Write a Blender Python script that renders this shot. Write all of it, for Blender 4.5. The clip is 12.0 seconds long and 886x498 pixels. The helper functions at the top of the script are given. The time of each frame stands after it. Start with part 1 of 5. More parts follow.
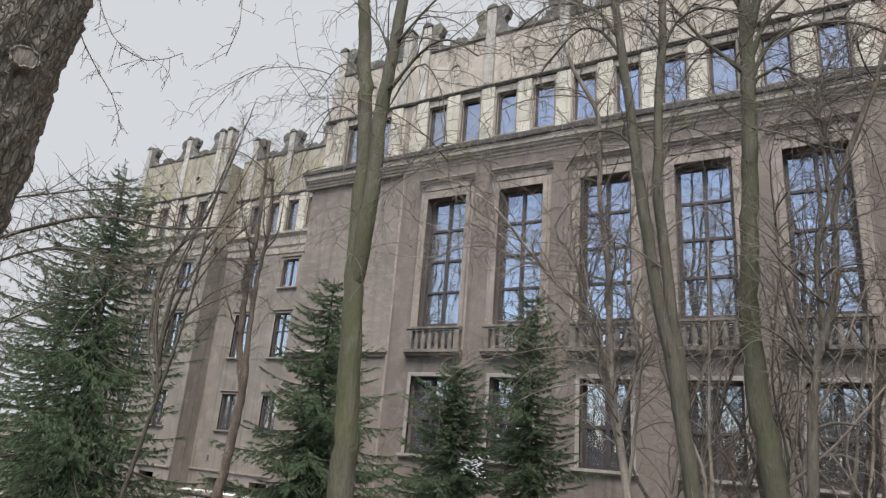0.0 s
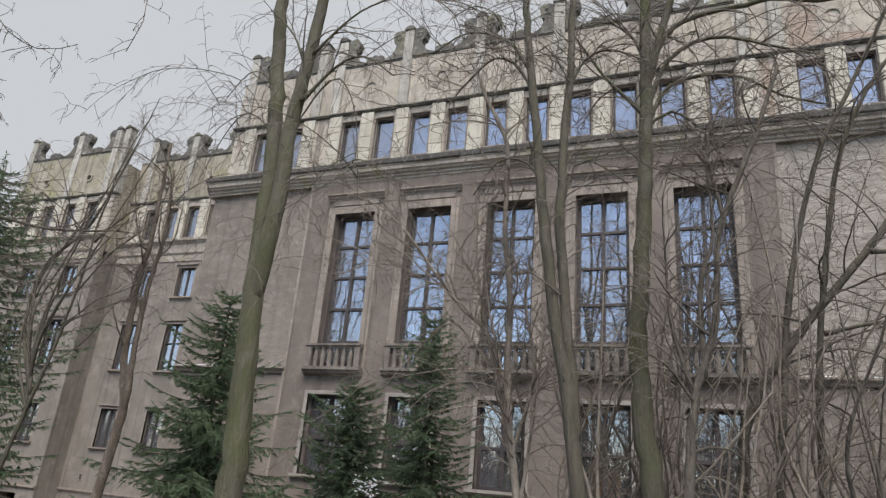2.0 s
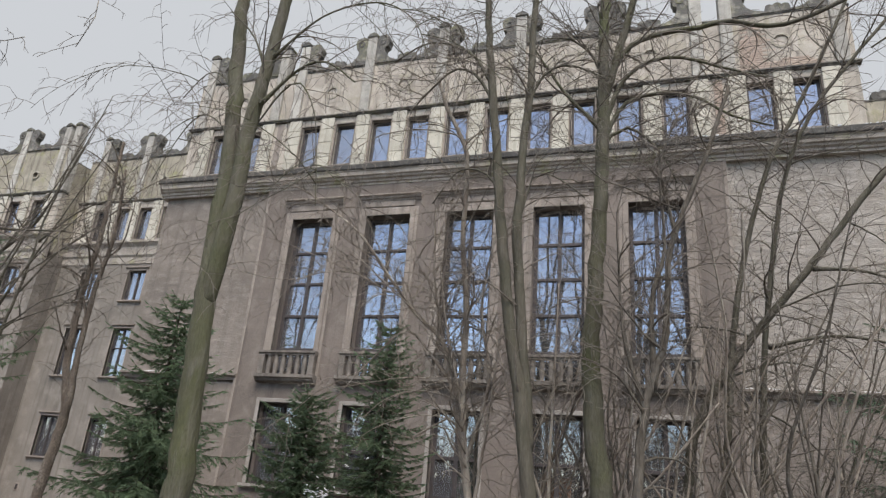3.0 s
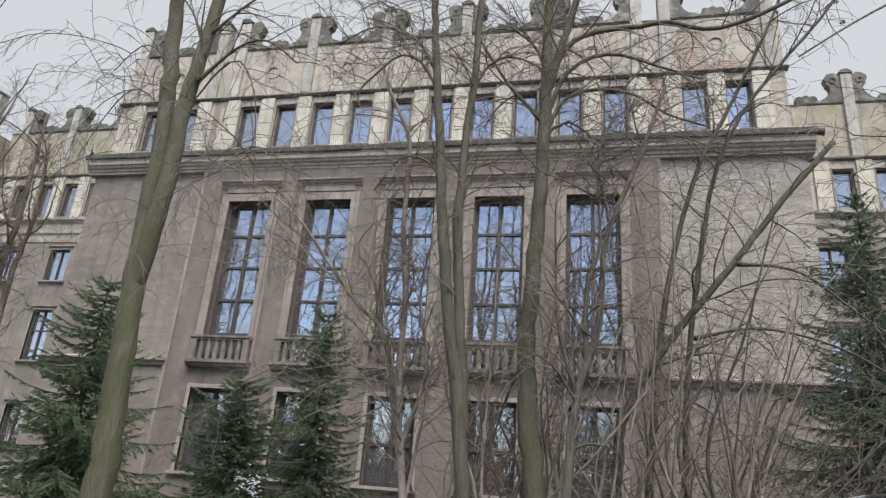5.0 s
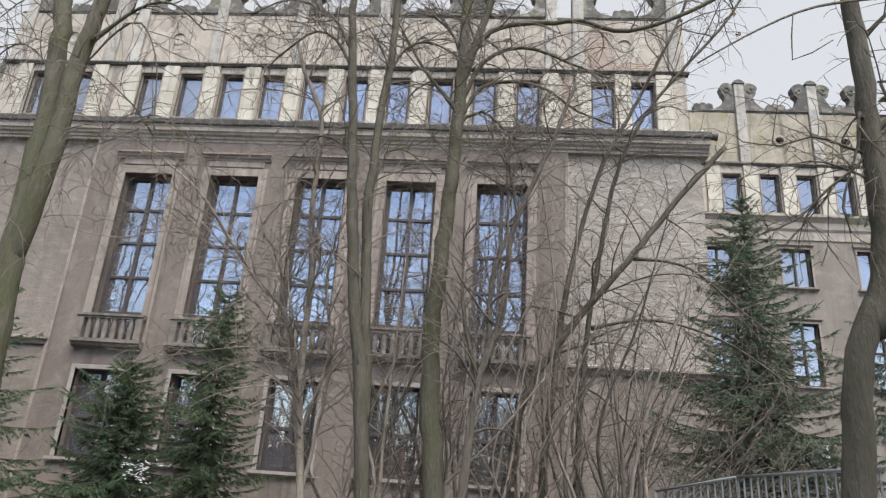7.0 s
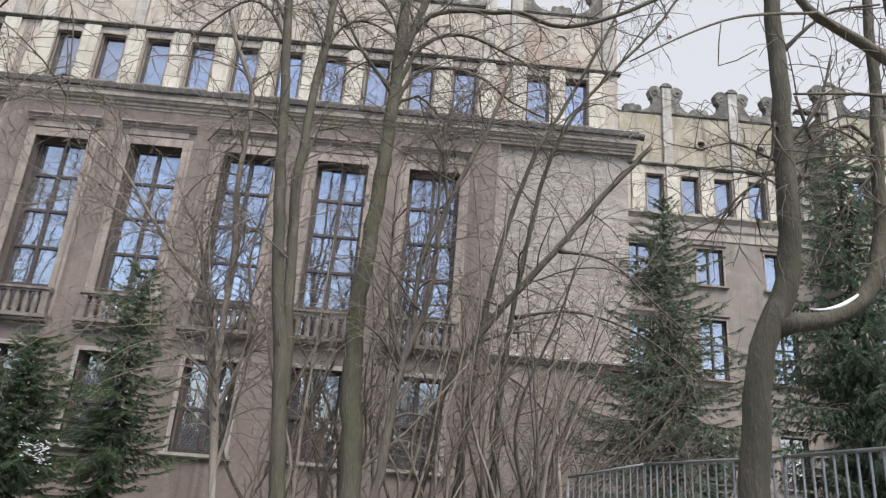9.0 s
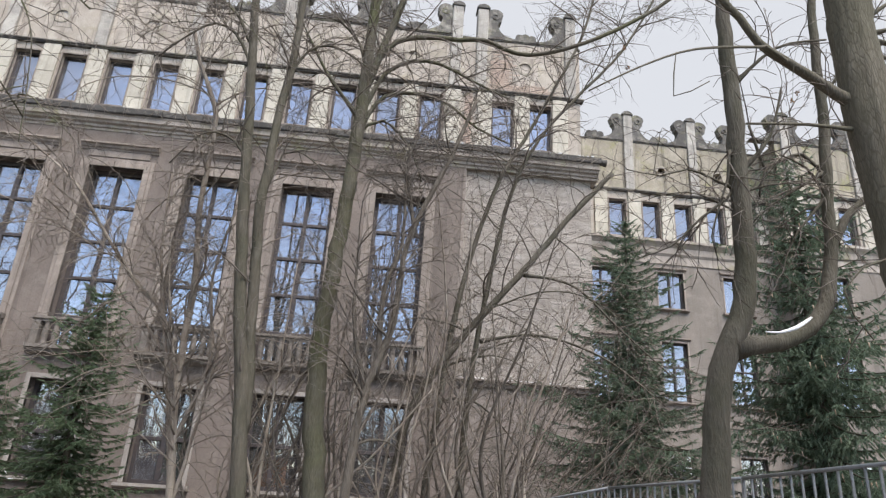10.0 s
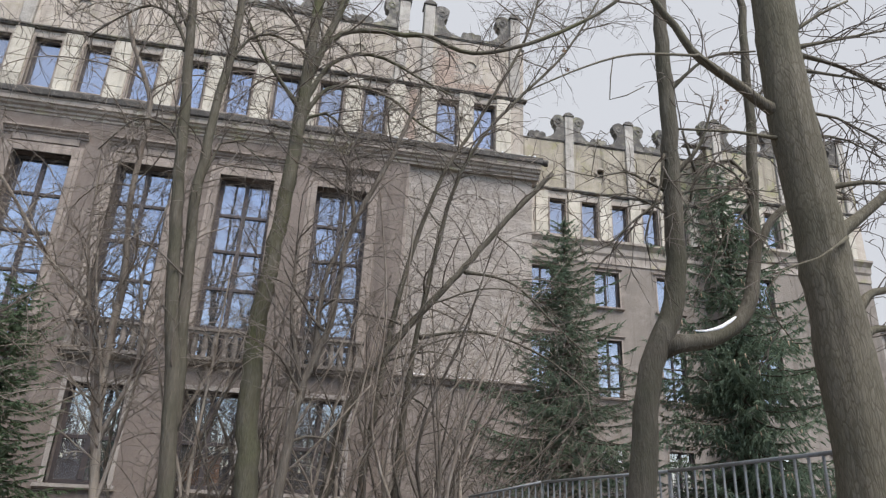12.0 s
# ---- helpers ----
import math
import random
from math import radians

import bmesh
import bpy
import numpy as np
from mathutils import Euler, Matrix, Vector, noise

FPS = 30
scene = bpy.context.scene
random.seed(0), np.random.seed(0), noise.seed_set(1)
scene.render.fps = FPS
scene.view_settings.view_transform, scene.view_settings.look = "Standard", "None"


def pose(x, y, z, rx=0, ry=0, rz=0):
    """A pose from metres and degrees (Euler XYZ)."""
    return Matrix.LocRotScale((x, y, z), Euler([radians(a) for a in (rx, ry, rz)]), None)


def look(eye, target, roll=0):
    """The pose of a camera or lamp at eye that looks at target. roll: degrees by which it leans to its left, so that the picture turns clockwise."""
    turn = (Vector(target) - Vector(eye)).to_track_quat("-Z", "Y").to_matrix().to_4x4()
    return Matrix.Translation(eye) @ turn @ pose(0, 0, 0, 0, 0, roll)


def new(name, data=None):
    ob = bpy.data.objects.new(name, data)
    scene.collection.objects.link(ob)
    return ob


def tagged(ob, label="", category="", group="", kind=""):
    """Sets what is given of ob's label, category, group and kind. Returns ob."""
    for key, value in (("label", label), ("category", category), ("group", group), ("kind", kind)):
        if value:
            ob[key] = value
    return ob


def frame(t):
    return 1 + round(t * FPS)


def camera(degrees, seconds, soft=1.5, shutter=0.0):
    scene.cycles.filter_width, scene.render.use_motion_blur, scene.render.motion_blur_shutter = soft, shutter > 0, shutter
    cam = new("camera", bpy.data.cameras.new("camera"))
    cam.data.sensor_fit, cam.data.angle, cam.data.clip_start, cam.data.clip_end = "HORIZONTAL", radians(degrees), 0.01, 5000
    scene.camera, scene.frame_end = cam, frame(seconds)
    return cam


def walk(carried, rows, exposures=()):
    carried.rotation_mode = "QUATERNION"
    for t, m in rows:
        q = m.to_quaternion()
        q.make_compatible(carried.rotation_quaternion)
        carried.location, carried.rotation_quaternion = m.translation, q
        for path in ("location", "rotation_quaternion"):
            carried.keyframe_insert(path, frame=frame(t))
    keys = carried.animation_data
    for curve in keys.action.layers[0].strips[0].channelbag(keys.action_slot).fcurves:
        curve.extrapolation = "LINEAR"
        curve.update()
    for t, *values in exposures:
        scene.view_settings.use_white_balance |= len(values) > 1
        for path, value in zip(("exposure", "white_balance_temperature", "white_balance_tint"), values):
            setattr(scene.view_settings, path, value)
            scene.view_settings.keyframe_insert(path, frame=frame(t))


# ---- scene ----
cam = camera(68.5, 12.0, 1.3)
PATH = [
    (0, (5.599, -18.812, 0.224), (4.608, -17.178, 0.814), 4.6),
    (0.5, (5.594, -18.807, 0.231), (4.661, -17.146, 0.84), 4.7),
    (1, (5.592, -18.805, 0.229), (4.72, -17.116, 0.851), 4.9),
    (1.5, (5.599, -18.806, 0.23), (4.793, -17.096, 0.882), 4.9),
    (2, (5.601, -18.8, 0.237), (4.872, -17.061, 0.903), 4.9),
    (2.5, (5.609, -18.799, 0.239), (4.933, -17.049, 0.932), 5.0),
    (3, (5.611, -18.795, 0.24), (5.003, -17.023, 0.941), 4.9),
    (5, (5.606, -18.8, 0.249), (5.175, -16.968, 0.927), 4.4),
    (5.5, (5.608, -18.792, 0.257), (5.223, -16.943, 0.915), 4.0),
    (6, (5.612, -18.787, 0.262), (5.276, -16.937, 0.945), 3.4),
    (6.5, (5.616, -18.782, 0.261), (5.342, -16.922, 0.944), 3.6),
    (7, (5.617, -18.773, 0.257), (5.46, -16.89, 0.911), 3.9),
    (9, (5.628, -18.736, 0.269), (5.689, -16.838, 0.896), 4.5),
    (9.5, (5.635, -18.742, 0.269), (5.731, -16.863, 0.948), 3.8),
    (10, (5.641, -18.746, 0.271), (5.799, -16.88, 0.973), 3.6),
    (10.5, (5.647, -18.751, 0.268), (5.856, -16.889, 0.966), 3.5),
    (11, (5.656, -18.751, 0.271), (5.913, -16.892, 0.963), 3.1),
    (11.5, (5.661, -18.75, 0.272), (5.961, -16.902, 0.976), 2.8),
    (12, (5.666, -18.741, 0.277), (5.999, -16.897, 0.977), 2.8),
]
walk(cam, [(t, look(eye, target, roll)) for t, eye, target, roll in PATH], exposures=((0.0, 0.89, 6450, 10), (0.5, 0.70, 6450, 10), (1.5, 0.72, 6450, 10), (3.0, 0.79, 6450, 10), (5.0, 0.89, 6395, 10), (6.0, 0.98, 6395, 10), (9.0, 1.07, 6380, 12), (10.5, 1.04, 6380, 12), (12.0, 0.91, 6360, 12)))

# ---- world, sun and exposure ----
world = bpy.data.worlds.new("sky")
scene.world = world
world.use_nodes = True
wn, wl = world.node_tree.nodes, world.node_tree.links
wn.clear()
sky = wn.new("ShaderNodeTexSky")
sky.sky_type = "NISHITA"
sky.sun_disc = False
sky.sun_elevation, sky.sun_rotation = radians(57), radians(158)
sky.dust_density, sky.ozone_density, sky.air_density = 0.4, 1.6, 1.0
sky_gain = wn.new("ShaderNodeVectorMath")
sky_gain.operation = "SCALE"
sky_gain.inputs["Scale"].default_value = 0.3
wl.new(sky.outputs[0], sky_gain.inputs[0])
# thin bright overcast that thins out to blue behind the camera
w_dir = wn.new("ShaderNodeTexCoord")
w_sep = wn.new("ShaderNodeSeparateXYZ")
wl.new(w_dir.outputs["Generated"], w_sep.inputs[0])
w_noise = wn.new("ShaderNodeTexNoise")
w_noise.inputs["Scale"].default_value, w_noise.inputs["Detail"].default_value = 2.2, 5.0
wl.new(w_dir.outputs["Generated"], w_noise.inputs["Vector"])
w_front = wn.new("ShaderNodeMapRange")
w_front.inputs["From Min"].default_value, w_front.inputs["From Max"].default_value = -0.45, 0.2
wl.new(w_sep.outputs["Y"], w_front.inputs["Value"])
w_add = wn.new("ShaderNodeMath")
w_add.operation = "MULTIPLY_ADD"
w_add.inputs[1].default_value, w_add.inputs[2].default_value = 1.2, -0.03
w_add.use_clamp = True
wl.new(w_noise.outputs["Fac"], w_add.inputs[0])
w_cover = wn.new("ShaderNodeMath")
w_cover.operation = "ADD"
w_cover.use_clamp = True
wl.new(w_front.outputs[0], w_cover.inputs[0])
wl.new(w_add.outputs[0], w_cover.inputs[1])
w_mix = wn.new("ShaderNodeMix")
w_mix.data_type = "RGBA"
wl.new(w_cover.outputs[0], w_mix.inputs["Factor"])
wl.new(sky_gain.outputs[0], w_mix.inputs["A"])
w_mix.inputs["B"].default_value = (0.357, 0.368, 0.384, 1)
w_bg = wn.new("ShaderNodeBackground")
w_bg.inputs["Strength"].default_value = 1.0
w_out = wn.new("ShaderNodeOutputWorld")
wl.new(w_mix.outputs["Result"], w_bg.inputs["Color"])
wl.new(w_bg.outputs[0], w_out.inputs[0])

sun = new("sun", bpy.data.lights.new("sun", "SUN"))
sun.data.energy, sun.data.angle, sun.data.color = 2.95, radians(34), (1.0, 0.93, 0.845)
sun.matrix_world = look((11, -27, 44.7), (0, 0, 0))


# ---- materials ----
def surface(name, tones, rough=0.85, big=0.4, mid=3.0, fine=45.0, bump=0.25, bump_at=1.0, streak=0.0, metal=0.0, spread=0.0, relief_mid=0.0, upright=1.0, thin=0.0, lichen=0.0, plates=None):
    """A weathered surface: three tones mixed by noise at two scales, with fine relief. streak: vertical run-off stains."""
    m = bpy.data.materials.new(name)
    m.use_nodes = True
    nt = m.node_tree
    n, l = nt.nodes, nt.links
    p = n["Principled BSDF"]
    p.inputs["Roughness"].default_value, p.inputs["Metallic"].default_value = rough, metal
    p.inputs["Specular IOR Level"].default_value = 0.25 if rough > 0.7 else 0.5
    tc = n.new("ShaderNodeTexCoord")
    info = n.new("ShaderNodeObjectInfo")
    off = n.new("ShaderNodeVectorMath")
    off.operation = "MULTIPLY_ADD"
    off.inputs[0].default_value = (7.3, 11.1, 5.7)
    l.new(info.outputs["Random"], off.inputs[1])
    l.new(tc.outputs["Object"], off.inputs[2])
    coord = off.outputs[0]

    def noise_at(scale, detail, source, rough_=0.6):
        t = n.new("ShaderNodeTexNoise")
        t.inputs["Scale"].default_value, t.inputs["Detail"].default_value, t.inputs["Roughness"].default_value = scale, detail, rough_
        l.new(source, t.inputs["Vector"])
        return t.outputs["Fac"]

    def mixed(a, b, fac):
        x = n.new("ShaderNodeMix")
        x.data_type = "RGBA"
        for key, v in (("A", a), ("B", b)):
            if isinstance(v, tuple):
                x.inputs[key].default_value = (*v, 1)
            else:
                l.new(v, x.inputs[key])
        l.new(fac, x.inputs["Factor"])
        return x.outputs["Result"]

    def ramp(v, lo, hi):
        r = n.new("ShaderNodeMapRange")
        r.inputs["From Min"].default_value, r.inputs["From Max"].default_value = lo, hi
        l.new(v, r.inputs["Value"])
        return r.outputs[0]

    fibre = n.new("ShaderNodeVectorMath")
    fibre.operation = "MULTIPLY"
    fibre.inputs[1].default_value = (1, 1, upright)
    l.new(coord, fibre.inputs[0])
    nb, nm, nf = noise_at(big, 5, coord), noise_at(mid, 6, fibre.outputs[0]), noise_at(fine, 3, fibre.outputs[0])
    col = mixed(tones[0], tones[1], ramp(nb, 0.36, 0.64))
    col = mixed(col, tones[2], ramp(nm, 0.5, 0.78))
    if streak:
        sc = n.new("ShaderNodeVectorMath")
        sc.operation = "MULTIPLY"
        sc.inputs[1].default_value = (2.6, 2.6, 0.12)
        l.new(coord, sc.inputs[0])
        st = noise_at(1.6, 6, sc.outputs[0])
        dark = n.new("ShaderNodeMath")
        dark.operation = "MULTIPLY"
        dark.inputs[1].default_value = streak
        l.new(ramp(st, 0.52, 0.74), dark.inputs[0])
        col = mixed(col, tuple(v * 0.42 for v in tones[1]), dark.outputs[0])
    if lichen:
        spots = n.new("ShaderNodeMath")
        spots.operation = "MULTIPLY"
        spots.inputs[1].default_value = lichen
        l.new(ramp(noise_at(1.3, 7, coord, 0.7), 0.53, 0.66), spots.inputs[0])
        col = mixed(col, (0.25, 0.245, 0.11), spots.outputs[0])
    grain = n.new("ShaderNodeMix")
    grain.data_type, grain.blend_type = "RGBA", "MULTIPLY"
    grain.inputs["Factor"].default_value = 1.0
    g = n.new("ShaderNodeMapRange")
    g.inputs["From Min"].default_value, g.inputs["From Max"].default_value = 0.3, 0.7
    g.inputs["To Min"].default_value, g.inputs["To Max"].default_value = 0.84, 1.12
    l.new(nf, g.inputs["Value"])
    l.new(col, grain.inputs["A"])
    l.new(g.outputs[0], grain.inputs["B"])
    col = grain.outputs["Result"]
    if spread:
        hs = n.new("ShaderNodeHueSaturation")
        v = n.new("ShaderNodeMapRange")
        v.inputs["To Min"].default_value, v.inputs["To Max"].default_value = 1 - spread, 1 + spread
        l.new(info.outputs["Random"], v.inputs["Value"])
        l.new(v.outputs[0], hs.inputs["Value"])
        l.new(col, hs.inputs["Color"])
        col = hs.outputs[0]
    l.new(col, p.inputs["Base Color"])
    height = nf
    if relief_mid:
        h = n.new("ShaderNodeMath")
        h.operation = "MULTIPLY_ADD"
        h.inputs[1].default_value = relief_mid
        l.new(nm, h.inputs[0])
        l.new(nf, h.inputs[2])
        height = h.outputs[0]
    if plates:
        # raised bark plates parted by cracks; plates: cells per metre, stretch along the trunk, depth, tone of the cracks
        lay = n.new("ShaderNodeVectorMath")
        lay.operation = "MULTIPLY"
        lay.inputs[1].default_value = (1, 1, plates[1])
        l.new(coord, lay.inputs[0])
        warp = n.new("ShaderNodeTexNoise")
        warp.inputs["Scale"].default_value, warp.inputs["Detail"].default_value = plates[0] * 0.6, 3
        l.new(lay.outputs[0], warp.inputs["Vector"])
        shift = n.new("ShaderNodeVectorMath")
        shift.operation = "MULTIPLY_ADD"
        k = 0.9 / plates[0]
        shift.inputs[1].default_value = (k, k, k)
        l.new(warp.outputs["Color"], shift.inputs[0])
        l.new(lay.outputs[0], shift.inputs[2])
        cell = n.new("ShaderNodeTexVoronoi")
        cell.feature = "DISTANCE_TO_EDGE"
        cell.inputs["Scale"].default_value = plates[0]
        l.new(shift.outputs[0], cell.inputs["Vector"])
        face = ramp(cell.outputs["Distance"], 0.0, 0.16)
        h2 = n.new("ShaderNodeMath")
        h2.operation = "MULTIPLY_ADD"
        h2.inputs[1].default_value = plates[2]
        l.new(face, h2.inputs[0])
        l.new(height, h2.inputs[2])
        height = h2.outputs[0]
        col = mixed(tuple(v * plates[3] for v in tones[1]), col, face)
        l.new(col, p.inputs["Base Color"])
    b = n.new("ShaderNodeBump")
    b.inputs["Strength"].default_value, b.inputs["Distance"].default_value = bump, 0.02 * bump_at
    l.new(height, b.inputs["Height"])
    l.new(b.outputs[0], p.inputs["Normal"])
    if thin:
        # light that passes through needles
        glow_through = n.new("ShaderNodeBsdfTranslucent")
        l.new(col, glow_through.inputs["Color"])
        both_ways = n.new("ShaderNodeMixShader")
        both_ways.inputs[0].default_value = thin
        l.new(p.outputs[0], both_ways.inputs[1])
        l.new(glow_through.outputs[0], both_ways.inputs[2])
        l.new(both_ways.outputs[0], n["Material Output"].inputs[0])
    return m


STUCCO = surface("brown_stucco", ((0.187, 0.156, 0.134), (0.142, 0.119, 0.102), (0.232, 0.2, 0.174)), 0.9, 0.45, 1.7, 34, 0.45, 1.2, streak=0.5, relief_mid=1.4)
ROUGH_STUCCO = surface("rough_stucco", ((0.338, 0.304, 0.265), (0.265, 0.236, 0.204), (0.415, 0.378, 0.334)), 0.92, 0.7, 2.8, 26, 0.6, 2.6, streak=0.25, relief_mid=3.0, upright=2.2)
LOW_STUCCO = surface("patched_stucco", ((0.23, 0.198, 0.169), (0.175, 0.15, 0.128), (0.295, 0.26, 0.224)), 0.9, 0.6, 1.8, 30, 0.6, 1.6, streak=0.4, relief_mid=2.0, upright=2.0)
ATTIC = surface("pale_stone_render", ((0.421, 0.375, 0.314), (0.343, 0.304, 0.254), (0.480, 0.437, 0.374)), 0.88, 0.6, 3.0, 34, 0.35, 1, streak=0.6, relief_mid=0.7)
PARAPET = surface("ochre_stone_render", ((0.432, 0.385, 0.324), (0.312, 0.276, 0.232), (0.502, 0.455, 0.392)), 0.9, 0.8, 2.2, 26, 0.6, 1.6, streak=0.85, relief_mid=1.6, lichen=0.25)
DIRTY_PARAPET = surface("dirty_ochre_render", ((0.345, 0.31, 0.242), (0.24, 0.215, 0.168), (0.41, 0.372, 0.3)), 0.9, 0.8, 2.2, 26, 0.6, 1.6, streak=0.9, relief_mid=1.6, lichen=0.7)
ROUNDEL = surface("stained_panel_render", ((0.37, 0.335, 0.27), (0.28, 0.252, 0.205), (0.44, 0.405, 0.34)), 0.9, 1.2, 3.5, 30, 0.5, 1.2, streak=0.6, spread=0.1, relief_mid=1.0)
PILASTER = surface("cream_stone", ((0.5, 0.468, 0.392), (0.43, 0.4, 0.33), (0.33, 0.305, 0.25)), 0.85, 1.2, 3.0, 36, 0.4, 1.2, streak=0.6, spread=0.1, relief_mid=0.8)
PIN = surface("stained_shaft_stone", ((0.44, 0.415, 0.366), (0.3, 0.282, 0.25), (0.21, 0.2, 0.178)), 0.9, 1.4, 3.0, 36, 0.5, 1.2, streak=0.8, spread=0.12, relief_mid=1.0)
CAPSTONE = surface("blackened_stone", ((0.125, 0.117, 0.106), (0.09, 0.086, 0.078), (0.33, 0.31, 0.262)), 0.9, 1.6, 3.6, 30, 0.7, 2.0, spread=0.2, relief_mid=1.6, lichen=0.35)
SOOT_STONE = surface("soot_black_stone", ((0.06, 0.057, 0.053), (0.085, 0.08, 0.073), (0.16, 0.15, 0.13)), 0.9, 1.6, 5.0, 36, 0.6, 1.6, relief_mid=1.2)
CORNICE_STONE = surface("beige_cornice_stone", ((0.373, 0.331, 0.284), (0.271, 0.238, 0.203), (0.440, 0.398, 0.345)), 0.86, 0.5, 3.0, 40, 0.35, 1, streak=0.6, lichen=0.6)
TRIM = surface("grey_brown_trim", ((0.275, 0.235, 0.2), (0.21, 0.178, 0.152), (0.335, 0.293, 0.252)), 0.86, 0.9, 4.0, 40, 0.3, 1, streak=0.5, spread=0.06)
AGED_TRIM = surface("soot_stained_balcony_stone", ((0.19, 0.166, 0.143), (0.128, 0.113, 0.097), (0.255, 0.226, 0.196)), 0.88, 1.4, 3.0, 36, 0.4, 1.2, streak=0.7, spread=0.1, relief_mid=0.8)
PALE_TRIM = surface("pale_painted_trim", ((0.305, 0.278, 0.247), (0.25, 0.225, 0.199), (0.365, 0.335, 0.299)), 0.8, 1.2, 5.0, 40, 0.3, 1, streak=0.4)
FRAME = surface("dark_brown_window_paint", ((0.048, 0.038, 0.036), (0.036, 0.03, 0.03), (0.075, 0.06, 0.054)), 0.6, 2, 9, 60, 0.2, 0.5)
BRICK = surface("exposed_brick", ((0.36, 0.282, 0.228), (0.4, 0.318, 0.258), (0.31, 0.252, 0.21)), 0.92, 2.0, 8, 30, 0.5, 1.5, spread=0.18)
ROOF = surface("dark_roof_felt", ((0.09, 0.088, 0.085), (0.07, 0.068, 0.066), (0.12, 0.115, 0.11)), 0.9, 0.5, 3, 40, 0.3)
# the dimness of unlit rooms is put into this plaster colour
INSIDE = surface("shade_toned_room_plaster", ((0.16, 0.15, 0.14), (0.12, 0.115, 0.11), (0.2, 0.19, 0.175)), 0.9, 0.5, 3, 40, 0.2)
SNOW = surface("old_snow", ((0.82, 0.83, 0.85), (0.76, 0.77, 0.8), (0.88, 0.88, 0.89)), 0.7, 3, 12, 60, 0.3)
STEEL = surface("galvanised_steel", ((0.27, 0.282, 0.284), (0.212, 0.225, 0.228), (0.325, 0.338, 0.336)), 0.65, 2, 14, 70, 0.15, 0.4, metal=0.1)
SOIL = surface("leaf_litter_with_old_snow", ((0.115, 0.085, 0.06), (0.085, 0.068, 0.05), (0.62, 0.62, 0.64)), 0.95, 0.25, 0.7, 22, 0.8, 3, relief_mid=1.0)
BARK = surface("lichened_bark", ((0.108, 0.096, 0.076), (0.083, 0.079, 0.056), (0.152, 0.139, 0.111)), 0.92, 1.6, 9.0, 48, 0.7, 1.3, relief_mid=2.0, streak=0.3, upright=0.22)
GREEN_BARK = surface("green_algae_bark", ((0.113, 0.102, 0.081), (0.094, 0.097, 0.052), (0.15, 0.139, 0.112)), 0.92, 0.9, 7.0, 48, 0.7, 1.6, relief_mid=2.0, streak=0.25, upright=0.25)
BROWN_BARK = surface("brown_bark", ((0.135, 0.118, 0.096), (0.1, 0.087, 0.07), (0.215, 0.192, 0.16)), 0.92, 1.6, 9.0, 48, 0.8, 1.4, relief_mid=2.0, streak=0.25, upright=0.25)
WING_STUCCO = surface("beige_brown_stucco", ((0.222, 0.196, 0.168), (0.17, 0.15, 0.128), (0.28, 0.251, 0.217)), 0.9, 0.5, 1.7, 32, 0.5, 1.4, streak=0.5, relief_mid=1.6)
BAY_STUCCO = surface("rippled_bay_stucco", ((0.258, 0.225, 0.196), (0.208, 0.179, 0.156), (0.32, 0.284, 0.25)), 0.92, 0.7, 2.4, 26, 0.7, 1.6, streak=0.3, relief_mid=2.5, upright=1.5)
RIDGED_BARK = surface("shallow_ridged_bark", ((0.148, 0.131, 0.102), (0.124, 0.115, 0.082), (0.2, 0.18, 0.144)), 0.95, 1.3, 26.0, 70, 0.45, 0.6, relief_mid=1.2, streak=0.25, upright=0.14, plates=(45.0, 0.2, 0.42, 0.8))
SCALY_BARK = surface("scaly_plated_bark", ((0.385, 0.34, 0.282), (0.3, 0.264, 0.216), (0.47, 0.423, 0.358)), 0.95, 2.2, 11.0, 40, 0.8, 1.2, relief_mid=1.8, upright=0.4, plates=(46.0, 0.3, 0.65, 0.8))
FLAKY_BARK = surface("flaking_brown_bark", ((0.2, 0.162, 0.128), (0.135, 0.108, 0.086), (0.34, 0.3, 0.25)), 0.93, 3.0, 9.0, 40, 0.8, 1.6, relief_mid=2.0, upright=0.3, plates=(27.0, 0.55, 0.5, 0.87))
PALE_BARK = surface("flaking_pale_bark", ((0.31, 0.272, 0.222), (0.2, 0.163, 0.132), (0.4, 0.365, 0.31)), 0.92, 2.5, 8.0, 36, 0.6, 1.5, relief_mid=1.5, streak=0.4, upright=0.16)
TWIG = surface("twig_bark", ((0.165, 0.141, 0.119), (0.125, 0.107, 0.092), (0.225, 0.197, 0.168)), 0.85, 0.8, 5.0, 30, 0.2)
PALE_TWIG = surface("pale_twig_bark", ((0.22, 0.19, 0.155), (0.15, 0.128, 0.105), (0.3, 0.27, 0.225)), 0.85, 0.8, 5.0, 30, 0.2)
NEEDLE = surface("spruce_needles", ((0.134, 0.185, 0.108), (0.112, 0.158, 0.094), (0.172, 0.226, 0.128)), 0.72, 0.9, 5.0, 30, 0.0, thin=0.45)
BLUE_NEEDLE = surface("grey_green_needles", ((0.13, 0.176, 0.118), (0.108, 0.15, 0.104), (0.17, 0.215, 0.142)), 0.72, 0.9, 5.0, 30, 0.0, thin=0.45)
NEEDLE_WOOD = surface("spruce_bough_bark", ((0.085, 0.075, 0.055), (0.066, 0.06, 0.044), (0.11, 0.1, 0.075)), 0.92, 1.5, 8.0, 40, 0.3)
CONE = surface("spruce_cone", ((0.45, 0.35, 0.25), (0.36, 0.27, 0.19), (0.54, 0.44, 0.33)), 0.8, 5, 20, 60, 0.4)
